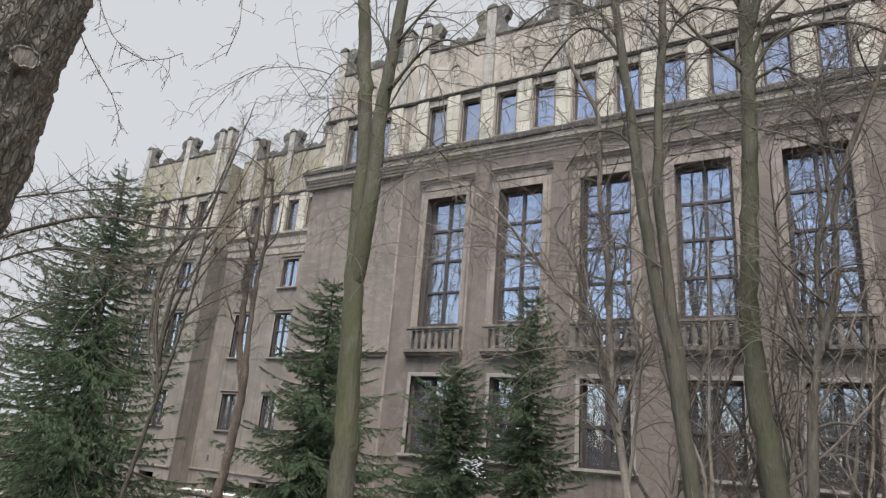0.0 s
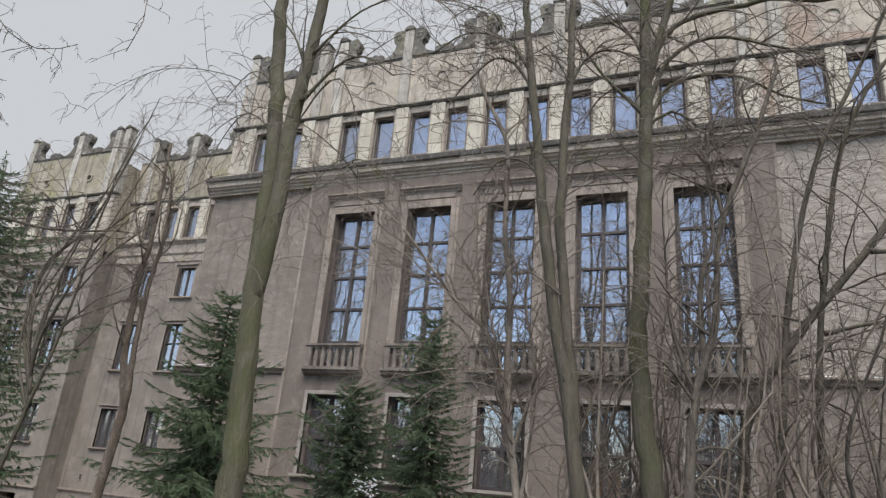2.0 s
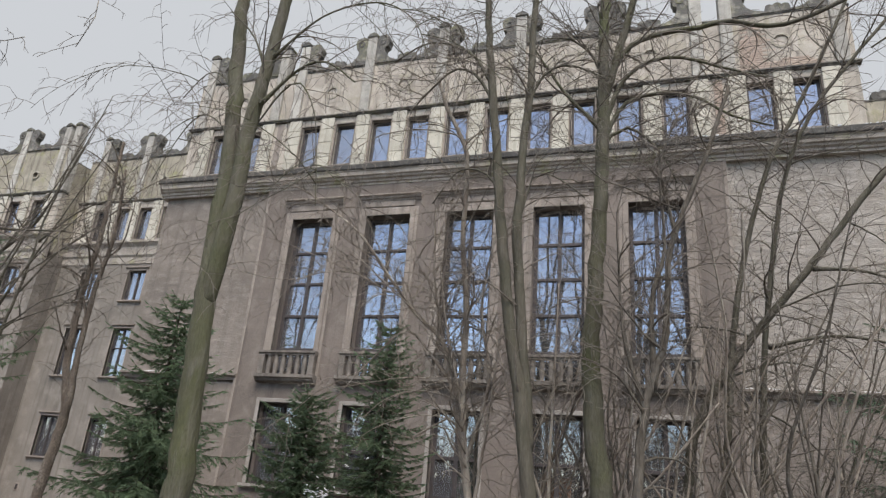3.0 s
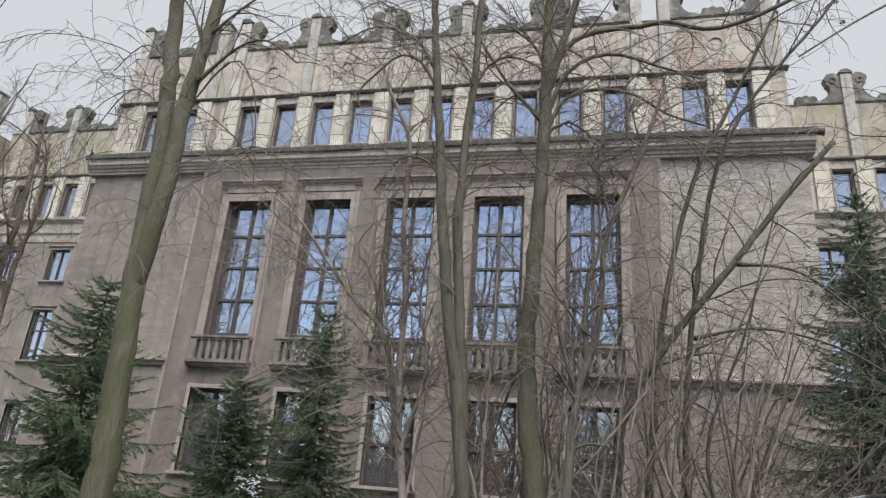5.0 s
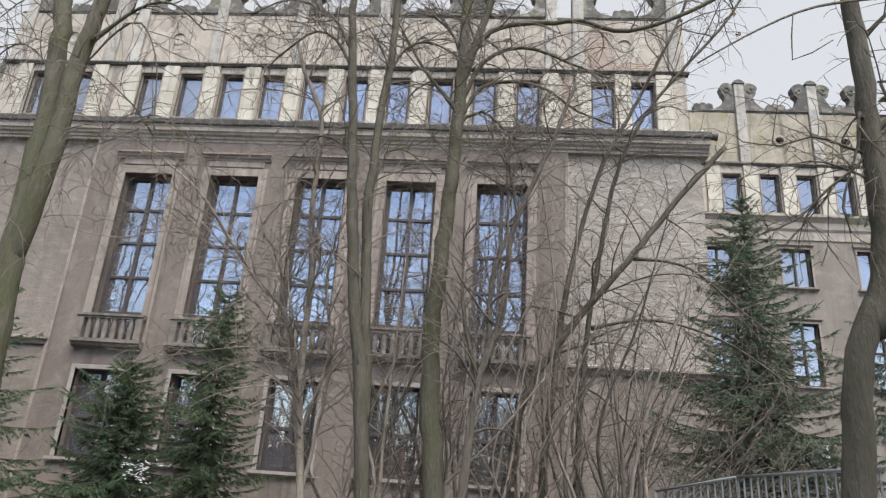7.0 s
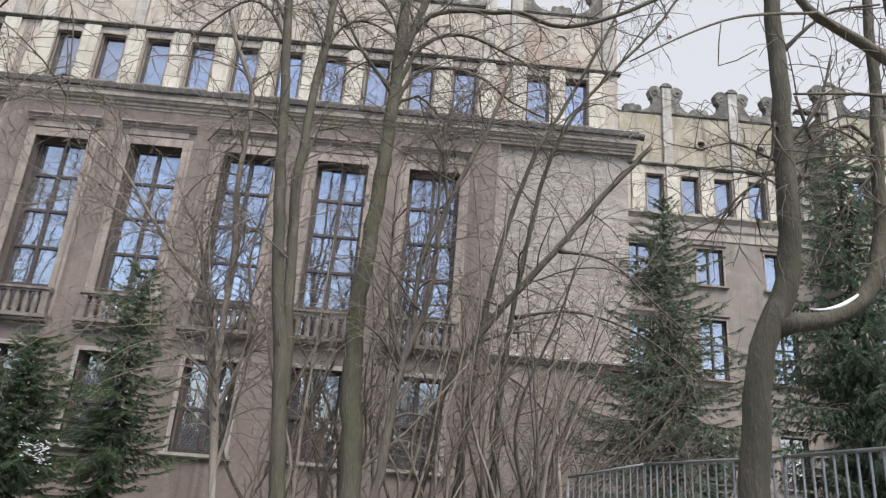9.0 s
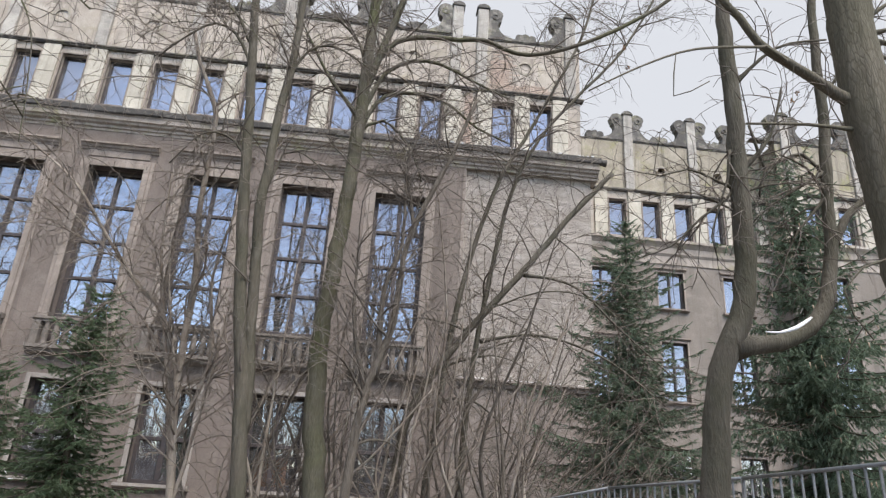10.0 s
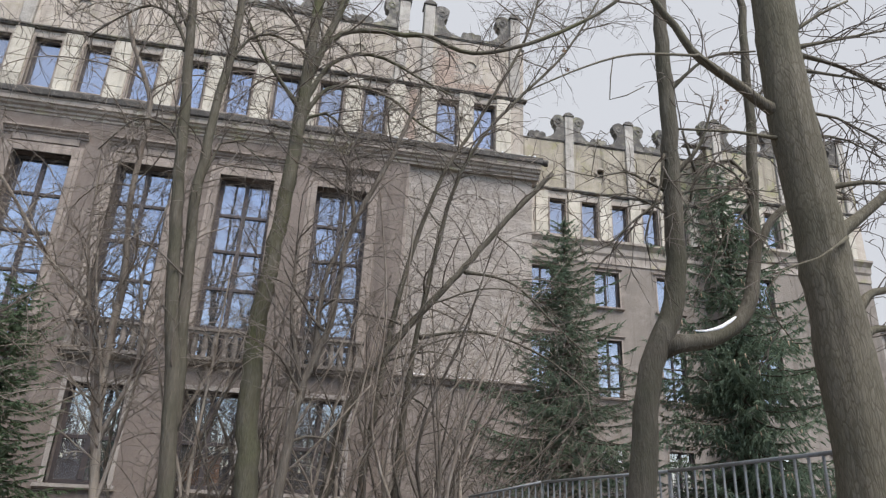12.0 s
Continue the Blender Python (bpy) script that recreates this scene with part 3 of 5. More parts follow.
# ---- attic storeys ----
def scroll(side, seed):
    """Half of a parapet finial: a drooping lobe on a stem that sweeps out to the coping, as an outline from the shaft outwards."""
    rnd = random.Random(seed)
    pts = [(0.12, 0.0), (1.45, 0.0), (1.45, 0.05), (1.2, 0.06), (0.98, 0.1), (0.8, 0.18), (0.67, 0.3), (0.58, 0.45), (0.54, 0.6), (0.57, 0.7), (0.66, 0.76)]
    cx, cz, r = 0.44, 1.0, 0.28
    pts += [(cx + r * (1 + 0.06 * math.sin(3 * a)) * math.cos(a), cz + r * math.sin(a)) for a in [radians(d) for d in range(-30, 170, 20)]]
    pts += [(0.17, 1.02), (0.12, 0.9)]
    pts = [(x + rnd.uniform(-0.012, 0.012), z + rnd.uniform(-0.012, 0.012)) for x, z in pts]
    pts = [(side * x, z) for x, z in pts]
    return pts if side > 0 else pts[::-1]


def make_pinnacle(x, y, base, low, size=1.0, sides=(-1, 1), seed=0):
    """A parapet finial: pale shaft from the attic floor, dark cap, scrolls beside it."""
    rnd = random.Random(seed)
    s = Solid().box(-0.19, 0.19, -0.12, 0.3, base - low, 1.2 * size, 0.02)
    shaft = part("pinnacle", s, PIN, building, at=(x, y, low))
    cap = Solid().box(-0.235, 0.235, -0.16, 0.33, 1.2 * size, 1.27 * size, 0.02)
    cap.plate([(-0.22, 1.27 * size), (0.22, 1.27 * size), (0.15, 1.35 * size), (0.02, 1.41 * size), (-0.16, 1.35 * size)], -0.14, 0.3)
    part("cap", cap, CAPSTONE, shaft)
    for k in sides:
        w = Solid().plate([(px, pz * size) for px, pz in scroll(k, seed * 3 + k)], -0.06 + rnd.uniform(-0.01, 0.01), 0.26)
        part("scroll", w, CAPSTONE, shaft)
        part("scroll_eye", Solid().ring(k * 0.46, -0.085, -0.04, 0.95 * size, 0.07, 0.14, 14), CAPSTONE, shaft)


def make_bud(x, y, low, seed):
    """The small double-lobed ornament in the middle of a parapet bay."""
    rnd = random.Random(seed)
    pts = [(-0.36, 0.0), (0.36, 0.0), (0.38, 0.08)]
    for cx, cz, r in ((0.23, 0.17, 0.15), (0.0, 0.22, 0.14), (-0.23, 0.17, 0.15)):
        pts += [(cx + r * math.cos(a) + rnd.uniform(-0.012, 0.012), cz + r * math.sin(a)) for a in [radians(d) for d in range(25, 170, 30)]]
    pts += [(-0.38, 0.08)]
    part("bud", Solid().plate(pts, -0.04, 0.24), CAPSTONE, building, at=(x, y, low))


def make_attic(x0, x1, y, z0, head, mould, low, windows, win_half, win_z, pins, rounds, buds, hollow, seed):
    """An attic storey: pierced wall, pilasters between its windows, moulding, parapet with roundels, finials and buds."""
    zw0, zw1 = win_z
    hs = [(x - win_half, x + win_half, zw0, zw1) for x in windows]
    part("attic_wall", pierced_wall(Solid(), x0, x1, z0, mould, y, 0.4, hs), ATTIC, building)
    casing, panes = window_meshes(win_half, zw0, zw1, 1, (), y + 0.16, edge=0.07, depth=0.07)
    surround = outline_box(win_half, zw0, zw1, 0.06, y - 0.02, y + 0.05).mesh("surround", TRIM)
    sill = Solid().box(-win_half - 0.08, win_half + 0.08, y - 0.06, y + 0.16, zw0 - 0.06, zw0, 0.012).mesh("sill", TRIM)
    for x in windows:
        make_window("attic_window", casing, panes, (x, 0, 0), (("surround", surround), ("sill", sill)))
    # pilasters of three or four blocks each
    edges = sorted(windows)
    centres = []
    for a, b in zip(edges, edges[1:]):
        centres += [(a + b) / 2] if b - a < 1.8 else [a + 0.72, b - 0.66]
    centres += [edges[0] - 0.7, edges[-1] + 0.68]
    cuts = [z0, z0 + (mould - z0) * 0.28, z0 + (mould - z0) * 0.55, z0 + (mould - z0) * 0.8, mould]
    for i, x in enumerate(centres):
        if x0 + 0.1 < x < x1 - 0.1:
            pil = part("pilaster", Solid().box(-0.25, 0.25, y - 0.06, y + 0.05, z0, mould), PILASTER, building, at=(x, 0, 0))
            for c, d in zip(cuts, cuts[1:]):
                part("block", Solid().box(-0.262, 0.262, y - 0.085, y - 0.06, c + 0.006, d - 0.006, 0.01), PILASTER, pil)
    m = [(y - 0.13, mould + 0.12), (y - 0.14, mould + 0.075), (y - 0.1, mould + 0.05), (y - 0.09, mould + 0.02)]
    part("moulding", Solid().sweep_x(m, x0 - 0.1, x1 + 0.1, y + 0.1), CAPSTONE, building)
    # parapet
    hole = 0.15 if hollow else 0.2
    part("parapet", pierced_wall(Solid(), x0, x1, mould + 0.1, low + 0.02, y, 0.3, [(x - hole, x + hole, head - hole, head + hole) for x in rounds]), DIRTY_PARAPET if hollow else PARAPET, building)
    for i, x in enumerate(rounds):
        ring = part("roundel", Solid().ring(0, y - (0.06 if hollow else 0.03), y + 0.02, 0, hole + 0.005, hole + 0.085, 24), ROUNDEL, building, at=(x, 0, head))
        if not hollow:
            part("dish", Solid().box(-0.21, 0.21, y + 0.02, y + 0.06, -0.21, 0.21), PARAPET, ring)
            part("panel", pierced_wall(Solid(), -0.46, 0.46, -0.45, 0.45, y - 0.01, 0.006, [(-0.2, 0.2, -0.2, 0.2)]), PARAPET, ring)
    # flat fields between the shafts, with a worn raised edge
    xs = sorted(x for x, _ in pins)
    for a, b in zip(xs, xs[1:]):
        if b - a > 1.6:
            for c, d in ((a + 0.2, a + 0.32), (b - 0.32, b - 0.2)):
                part("fillet", Solid().box(c, d, y - 0.022, y + 0.01, mould + 0.12, low, 0.01), DIRTY_PARAPET if hollow else PARAPET, building)
    part("coping", Solid().box(x0 - 0.03, x1 + 0.03, y - 0.03, y + 0.33, low + 0.02, low + 0.09, 0.02), CAPSTONE, building)
    for i, (x, sides) in enumerate(pins):
        make_pinnacle(x, y, mould + 0.12, low + 0.085, 1.0, sides, seed + i)
    for i, x in enumerate(buds):
        make_bud(x, y, low + 0.085, seed + 50 + i)


both = (-1, 1)
ATTIC_WINDOWS = [BAY / 2 * (k + 0.5) for k in range(-5, 5)]
LX, RX = -12.0, 11.65
make_attic(LX, RX, 0.0, 10.8, 14.3, 13.12, 15.3, ATTIC_WINDOWS + [-10.5, -9.1, 8.97, 10.25], 0.38, (11.12, 12.84),
           [(-11.6, (1,)), (-8.2, (-1,)), (-7.3, (1,)), (-4.4, both), (-1.47, both), (1.45, both), (4.35, both), (7.25, (-1,)), (8.15, (1,)), (11.3, (-1,))],
           [-9.8, -5.85, -2.92, 0, 2.9, 5.8, 9.7], [-9.8, -5.85, -2.92, 0, 2.9, 5.8, 9.7], False, 1)
part("attic_side", Solid().box(LX, LX + 0.35, 0.4, 12, 10.8, 15.3), ATTIC, building)
part("attic_side", Solid().box(RX - 0.35, RX, 0.4, 12, 10.8, 15.3), ATTIC, building)
part("roof", Solid().box(LX + 0.35, RX - 0.35, 0.4, 12, 14.2, 14.4), ROOF, building)


# ---- wings and end pavilions ----
def make_wing(x0, x1, y, columns, attic, pins, rounds, buds, seed, lift=0.0, base=-0.86):
    """A wing of three storeys and an attic, its front at y."""
    rows = ((7.42, 8.88, 0.52, ()), (3.9, 6.1, 0.5, (5.2,)), (0.36, 2.08, 0.5, ()))
    hs, spec = [], []
    for z0, z1, half, bars in rows:
        casing, panes = window_meshes(half, z0, z1, 2, bars, y + 0.13, edge=0.06, bar=0.05, glass=HAZY_DUST_GLASS)
        surround = outline_box(half, z0, z1, 0.07, y - 0.02, y + 0.08).mesh("surround", TRIM)
        head = Solid().sweep_x([(y - 0.09, z1 + 0.19), (y - 0.09, z1 + 0.15), (y - 0.03, z1 + 0.11)], -half - 0.14, half + 0.14, y + 0.05).mesh("hood", TRIM)
        sill = Solid().sweep_x([(y - 0.13, z0), (y - 0.13, z0 - 0.06), (y - 0.04, z0 - 0.1)], -half - 0.14, half + 0.14, y + 0.22).mesh("sill", TRIM)
        for x in columns:
            hs.append((x - half, x + half, z0, z1))
            make_window("wing_window", casing, panes, (x, 0, 0), (("surround", surround), ("hood", head), ("sill", sill)))
    cellar = [(x - 0.55, x + 0.55, base - 0.95, base - 0.36) for x in columns]
    part("wing_wall", pierced_wall(Solid(), x0, x1, -3.4, 9.24, y, 0.45, hs + cellar), WING_STUCCO, building)
    part("plinth", Solid().sweep_x([(y - 0.1, base), (y - 0.1, base - 0.06), (y - 0.04, base - 0.12)], x0, x1, y + 0.05), TRIM, building)
    part("cornice", Solid().sweep_x([(y - 0.3, 10.16 + lift * 0.6), (y - 0.3, 10.08 + lift * 0.6), (y - 0.22, 10.0 + lift * 0.6), (y - 0.14, 9.9 + lift * 0.6), (y - 0.12, 9.66), (y - 0.05, 9.56), (y - 0.04, 9.24)], x0, x1, y + 0.2), CORNICE_STONE, building)
    make_attic(x0, x1, y, 10.16 + lift * 0.6, 13.35 + lift, 12.22 + lift, 14.55 + lift * 1.4, attic, 0.34, (10.3 + lift * 0.7, 11.88 + lift), pins, rounds, buds, True, seed)
    part("roof", Solid().box(x0, x1, y + 0.35, 15.9, 13.9 + lift, 14.1 + lift), ROOF, building)
    # room wall and slabs, their shade in the plaster colour
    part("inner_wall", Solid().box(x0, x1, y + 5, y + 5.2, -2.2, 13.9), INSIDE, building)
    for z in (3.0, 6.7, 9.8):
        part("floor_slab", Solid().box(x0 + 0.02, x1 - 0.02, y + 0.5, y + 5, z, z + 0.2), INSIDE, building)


WY, PY = 4.5, 3.35
make_wing(XR, 20.9, WY, [13.85, 16.6, 19.3], [14.57, 15.98, 17.32, 18.7, 20.05], [(15.12, both), (17.9, both), (19.9, (-1,))], [16.5, 18.95], [13.7, 16.5, 18.95], 20)
make_wing(-22.2, XL, WY, [-20.25, -17.45, -14.6], [-20.6, -19.22, -17.88, -16.5, -15.15], [(-18.65, both), (-15.8, both), (-21.4, (1,))], [-17.2, -20.0], [-17.2, -14.3, -20.0], 30, 0.28, -1.5)
make_wing(20.9, 27.9, PY, [22.7, 25.3], [22.2, 23.6, 25.1, 26.5], [(21.35, both), (24.3, both), (27.5, (-1,))], [22.8, 25.9], [22.8, 25.9], 40)
make_wing(-29.8, -22.2, PY, [-23.9, -26.9], [-23.6, -25.2, -26.8, -28.3], [(-22.35, ()), (-23.0, (-1,)), (-25.75, both), (-29.4, (1,))], [-24.4, -27.6], [-24.4, -27.6], 50, 0.5, -1.5)
for x, s in ((20.9, -1), (-22.2, 1)):
    part("side_wall", Solid().box(min(x, x - s * 0.3), max(x, x - s * 0.3), PY + 0.45, WY + 0.5, -3.4, 9.7), WING_STUCCO, building)
    part("attic_side", Solid().box(min(x + s * 0.004, x - s * 0.3), max(x + s * 0.004, x - s * 0.3), PY + 0.3, WY + 0.5, 9.7, 14.55), DIRTY_PARAPET, building)
for x in (-29.8, 27.6):
    part("side_wall", Solid().box(x, x + 0.3, PY + 0.45, 16, -3.4, 14.5), STUCCO, building)
part("vent", Solid().box(-21.1, -20.88, WY - 0.02, WY + 0.02, -1.13, -0.8, 0.01), TRIM, building, "small ventilation grille with a dark slot")
# no opening: a dark plate stands for the shade inside the slot
part("vent_slot", Solid().box(-21.05, -20.93, WY - 0.036, WY - 0.03, -1.08, -0.85), FRAME, building)
part("ledge", Solid().sweep_x([(WY - 0.5, -2.5), (WY - 0.5, -2.62), (WY - 0.42, -2.7)], -22.2, -13.0, WY + 0.02), TRIM, building)
part("snow", Solid().sweep_x([(WY - 0.42, -2.47), (WY - 0.49, -2.495)], -22.0, -13.2, WY + 0.01), SNOW, building, "band of snow along the cellar ledge")

# exposed brickwork where plaster has fallen off the parapet, and between the paired pilasters
brick_mesh = Solid().box(-0.118, 0.118, -0.012, 0.03, -0.033, 0.033, 0.006).mesh("brick", BRICK)
rnd_brick = random.Random(9)
patch = part("brick_patch", Solid().box(8.6, 8.95, -0.003, 0.05, 13.5, 14.35), BRICK, building, "exposed brick where the plaster has fallen")
for r in range(25):
    for c in range(12):
        bx, bz = 8.28 + 0.25 * c + (0.125 if r % 2 else 0), 13.28 + 0.078 * r
        near = min(((bx - 8.75) / 0.6) ** 2 + ((bz - 13.9) / 1.0) ** 2, ((bx - 9.6) / 1.5) ** 2 + ((bz - 13.4) / 0.28) ** 2)
        if near < rnd_brick.uniform(0.3, 1.35) and bx < 11.0:
            part("brick", brick_mesh, None, patch, at=(bx, 0, bz))
strip = part("brick_strip", Solid().box(7.65, 7.91, -0.012, 0.03, 10.86, 13.1), BRICK, building)
for r in range(28):
    part("brick", brick_mesh, None, strip, at=(7.78, -0.014, 10.92 + 0.078 * r))
part("fillet", Solid().box(-7.99, -7.73, -0.014, 0.03, 10.86, 13.1, 0.01), TRIM, building)


def make_far_block(label, x, y, z0, z1, width, depth):
    """A plain pale block of flats beyond the grounds."""
    block = thing("apartment_block", label, "building", (x, y, z0))
    h = z1 - z0
    columns = [1.8 + 2.6 * i for i in range(int((width - 1.5) / 2.6))]
    rows = [1.6 + 3.0 * i for i in range(int((h - 1.2) / 3.0))]
    part("wall", pierced_wall(Solid(), 0, width, 0, h, 0, 0.4, [(a, a + 1.3, r, r + 1.5) for a in columns for r in rows]), PALE_TRIM, block)
    part("wall", Solid().box(0, 0.4, 0.4, depth, 0, h), PALE_TRIM, block)
    # dark-toned mass behind the panes, standing for unlit rooms
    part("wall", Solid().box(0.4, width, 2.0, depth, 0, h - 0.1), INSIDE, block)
    part("roof", Solid().box(-0.3, width + 0.3, -0.3, depth, h, h + 0.3, 0.05), ROOF, block)
    casing, panes = window_meshes(0.65, 0, 1.5, 2, (), 0.2, edge=0.08, bar=0.06)
    for a in columns:
        for r in rows:
            w = part("window", casing, None, block, at=(a + 0.65, 0, r))
            for name, me in panes:
                part(name, me, None, w)


make_far_block("pale rendered block of flats beyond the grounds", 41.5, 20, -2.0, 12.2, 16, 10)


# ---- bare trees ----
def limb_radii(n, r0, r1, power=1.0):
    return [r0 + (r1 - r0) * (i / max(1, n - 1)) ** power for i in range(n)]


def sprig(rnd, start, way, length, r, bend, droop, step=0.11, most=11, least=3):
    """One twig: a line from start that turns a little at every bud and sags or lifts along its length."""
    n = max(least, min(most, int(length / step)))
    p, d = Vector(start), Vector(way).normalized()
    pts = [p.copy()]
    curl = Vector((rnd.gauss(0, 0.1), rnd.gauss(0, 0.07), rnd.gauss(0, 0.09))) * (8 / n)
    side = d.orthogonal().normalized()
    side = (side * rnd.gauss(0, 1) + d.cross(side) * rnd.gauss(0, 1)).normalized()
    for i in range(n):
        zig = side * bend * (0.7 if i % 2 else -0.7) * rnd.uniform(0.3, 1.4)
        d = (d + curl + zig + Vector((rnd.gauss(0, bend * 0.6), rnd.gauss(0, bend * 0.6), rnd.gauss(0, bend * 0.6) - droop * 5 / n * (0.3 + (i + 1) / n)))).normalized()
        p = p + d * (length / n)
        pts.append(p.copy())
    return pts, limb_radii(n + 1, r, max(min(0.0022, r * 0.6), r * 0.3))


def twig_cloud(solid, rnd, spine, radii, count, length, depth, spread=0.9, lift=0.35, droop=0.1, bend=0.16, lo=0.15, hi=1.0, rmin=0.005, fan=None):
    """Twigs along a limb, set on alternate sides, each with twigs of its own in one flat fan."""
    if count < 1:
        return
    flip = rnd.choice((-1, 1))
    for k in range(count):
        share = lo + (hi - lo) * (k + rnd.uniform(0.05, 0.95)) / count
        u = share * (len(spine) - 1)
        i = min(int(u), len(spine) - 2)
        p = spine[i].lerp(spine[i + 1], u - i)
        d = (spine[i + 1] - spine[i]).normalized()
        if fan is None:
            out = Vector((rnd.gauss(0, 1), rnd.gauss(0, 0.8), rnd.gauss(0, 0.45)))
        else:
            flip = -flip
            out = fan * flip + Vector((rnd.gauss(0, 0.3), rnd.gauss(0, 0.3), rnd.gauss(0, 0.3)))
        out = (out - d * out.dot(d) * 0.7).normalized()
        way = d * rnd.uniform(0.35, 1.0) + out * spread + Vector((0, 0, lift * rnd.uniform(0.3, 1.2)))
        size = length * rnd.uniform(0.4, 1.15) * (1.0 if fan is None else 1.15 - 0.65 * share)
        r = max(rmin, min(radii[i] * 0.6, (0.0098 if rmin < 0.01 else 0.0105) * size))
        far = rmin > 0.01
        pts, rr = sprig(rnd, p, way, size, r, bend, droop, 0.75 if far else 0.1, 11, 2 if far else 3)
        solid.tube(pts, rr, 4 if 0.0105 < r and not far else 3)
        if depth > 1:
            plane = way.normalized().cross(Vector((rnd.gauss(0, 1), rnd.gauss(0, 1), rnd.gauss(0, 1)))).normalized()
            twig_cloud(solid, rnd, pts, rr, max(2, min(7, int(size / (0.6 if far else 0.17)))), size * 0.5, depth - 1, spread * 0.9, lift * 0.5, droop, bend * 1.1, 0.18, 1.0, max(min(0.0043, rmin), rmin * 0.75), plane)


def make_tree(label, stems, bark, twig_bark, seed, at=None, twigs=24, length=1.1, depth=2, droop=0.1, lift=0.35, lo=0.3, category="tree", spread=0.9, limbs=0, reach=2.2, side=1.0, group="", busy=1.0, rmin=0.005, top=0.0):
    """A bare tree. stems: (control points, radius at the foot, radius at the tip, share of twigs); the first is the trunk."""
    rnd = random.Random(seed)
    foot = Vector(at or stems[0][0][0])
    foot.z = ground_height(foot.x, foot.y) - 0.1
    tree = thing("sapling" if category == "sapling" else "tree", label, category, foot, group)
    cloud = Solid()
    bearing = []
    for k, (pts, r0, r1, share) in enumerate(stems):
        pts = [Vector(p) for p in pts]
        if top and pts[-1].z > 6.4 and r0 > 0.04:
            # the crown goes on up, out of view from the path
            rise = (pts[-1] - pts[-2]).normalized()
            while pts[-1].z < top:
                rise = (rise * 0.7 + Vector((rnd.gauss(0, 0.22), rnd.gauss(0, 0.22), 0.5))).normalized()
                pts.append(pts[-1] + rise * rnd.uniform(1.2, 1.8))
            r1 = 0.012
        if k == 0 and pts[0].z > foot.z:
            low = pts[0] - (pts[1] - pts[0]).normalized() * ((pts[0].z - foot.z) / max(0.4, (pts[1] - pts[0]).normalized().z))
            low.z = foot.z
            pts = [low] + pts
        line = [p - foot for p in spline(pts, (0.035 if bark is SCALY_BARK else 0.1 if bark is RIDGED_BARK else 0.2) if r0 > 0.03 else 0.16)]
        n = len(line)
        wob = (0.0 if bark is SCALY_BARK else 0.02 if bark is RIDGED_BARK else 0.07) * r0
        line = [p + Vector((rnd.gauss(0, wob), rnd.gauss(0, wob), 0)) for p in line]
        rr = limb_radii(n, r0, r1, 0.75)
        if k == 0:
            rr[0] *= 1.45
            rr[1] *= 1.12
        else:
            # a limb that leaves its trunk sideways swells into a collar, one that runs along it does not
            if abs((line[1] - line[0]).normalized().z) < 0.8 and r0 < 0.1:
                rr = [r * (1 + 0.5 * math.exp(-((line[i] - line[0]).length / 0.2) ** 2)) for i, r in enumerate(rr)]
            else:
                rr[0] *= 0.5
                rr[1] *= 0.85
        rough = bark in (RIDGED_BARK, SCALY_BARK)
        sides = (110 if bark is SCALY_BARK else 40 if rough else 18) if r0 > 0.1 else 9 if r0 > 0.04 else 6
        part("trunk" if k == 0 else "limb", Solid().tube(line, rr, sides, (0.16 if bark is FLAKY_BARK else 0.06) if r0 > 0.05 else 0.08, seed * 10 + k, 2.2 if bark is SCALY_BARK else 1.3 if rough else 0.3), bark, tree)
        bearing += [(line[i], (line[i + 1] - line[i]).normalized(), rr[i]) for i in range(int(lo * n), n - 1)] if share else []
        if share and top and line[-1].z + foot.z > 9.6:
            low_part = [i for i, p in enumerate(line) if p.z + foot.z < 9.6][-1] + 1
            first = min(0.8, lo * n / low_part) if k == 0 else 0.05
            twig_cloud(cloud, rnd, line[:low_part], rr, int(twigs * share * 1.6), length, depth, spread, lift, droop, 0.14, first, 1.0, rmin)
            twig_cloud(cloud, rnd, line[low_part - 1:], rr[low_part - 1:], int(twigs * share * 0.5), length * 1.2, depth, spread, lift, droop, 0.14, 0.0, 1.0, 0.007)
        elif share:
            twig_cloud(cloud, rnd, line, rr, int(twigs * share * (1.3 if busy == 1 else 1.0)), length, depth, spread, lift, droop, 0.14, lo if k == 0 else 0.12, 1.0, rmin)
    # side limbs that arch out of the stems, with their own twigs
    for k in range(limbs):
        p, d, r = rnd.choice(bearing)
        if top and p.z + foot.z > 9.6 and k % 3:
            p, d, r = rnd.choice([b for b in bearing if b[0].z + foot.z < 9.6] or bearing)
        out = Vector((rnd.gauss(0, 1), rnd.gauss(0, 0.6), rnd.uniform(-0.1, 0.5))).normalized()
        size = reach * rnd.uniform(0.45, 1.2)
        way = d * rnd.uniform(0.3, 0.9) + out * side
        far = busy != 1
        pts, rr = sprig(rnd, p, way, size, min(0.05, max(0.012, r * 0.5)) if far else min(0.021, max(0.008, r * 0.4)), 0.12, droop * rnd.uniform(0.4, 2.2), 0.3 if far else 0.16, 8 if far else 16)
        part("limb", Solid().tube(pts, rr, 6, 0.05, seed + k), bark, tree)
        twig_cloud(cloud, rnd, pts, rr, int(5.5 * size * busy), length * 0.75, depth, spread, lift, droop, 0.14, 0.12, 1.0, rmin)
    if cloud.v:
        tagged(part("crown", cloud, twig_bark, tree), kind="stuff")
    return tree


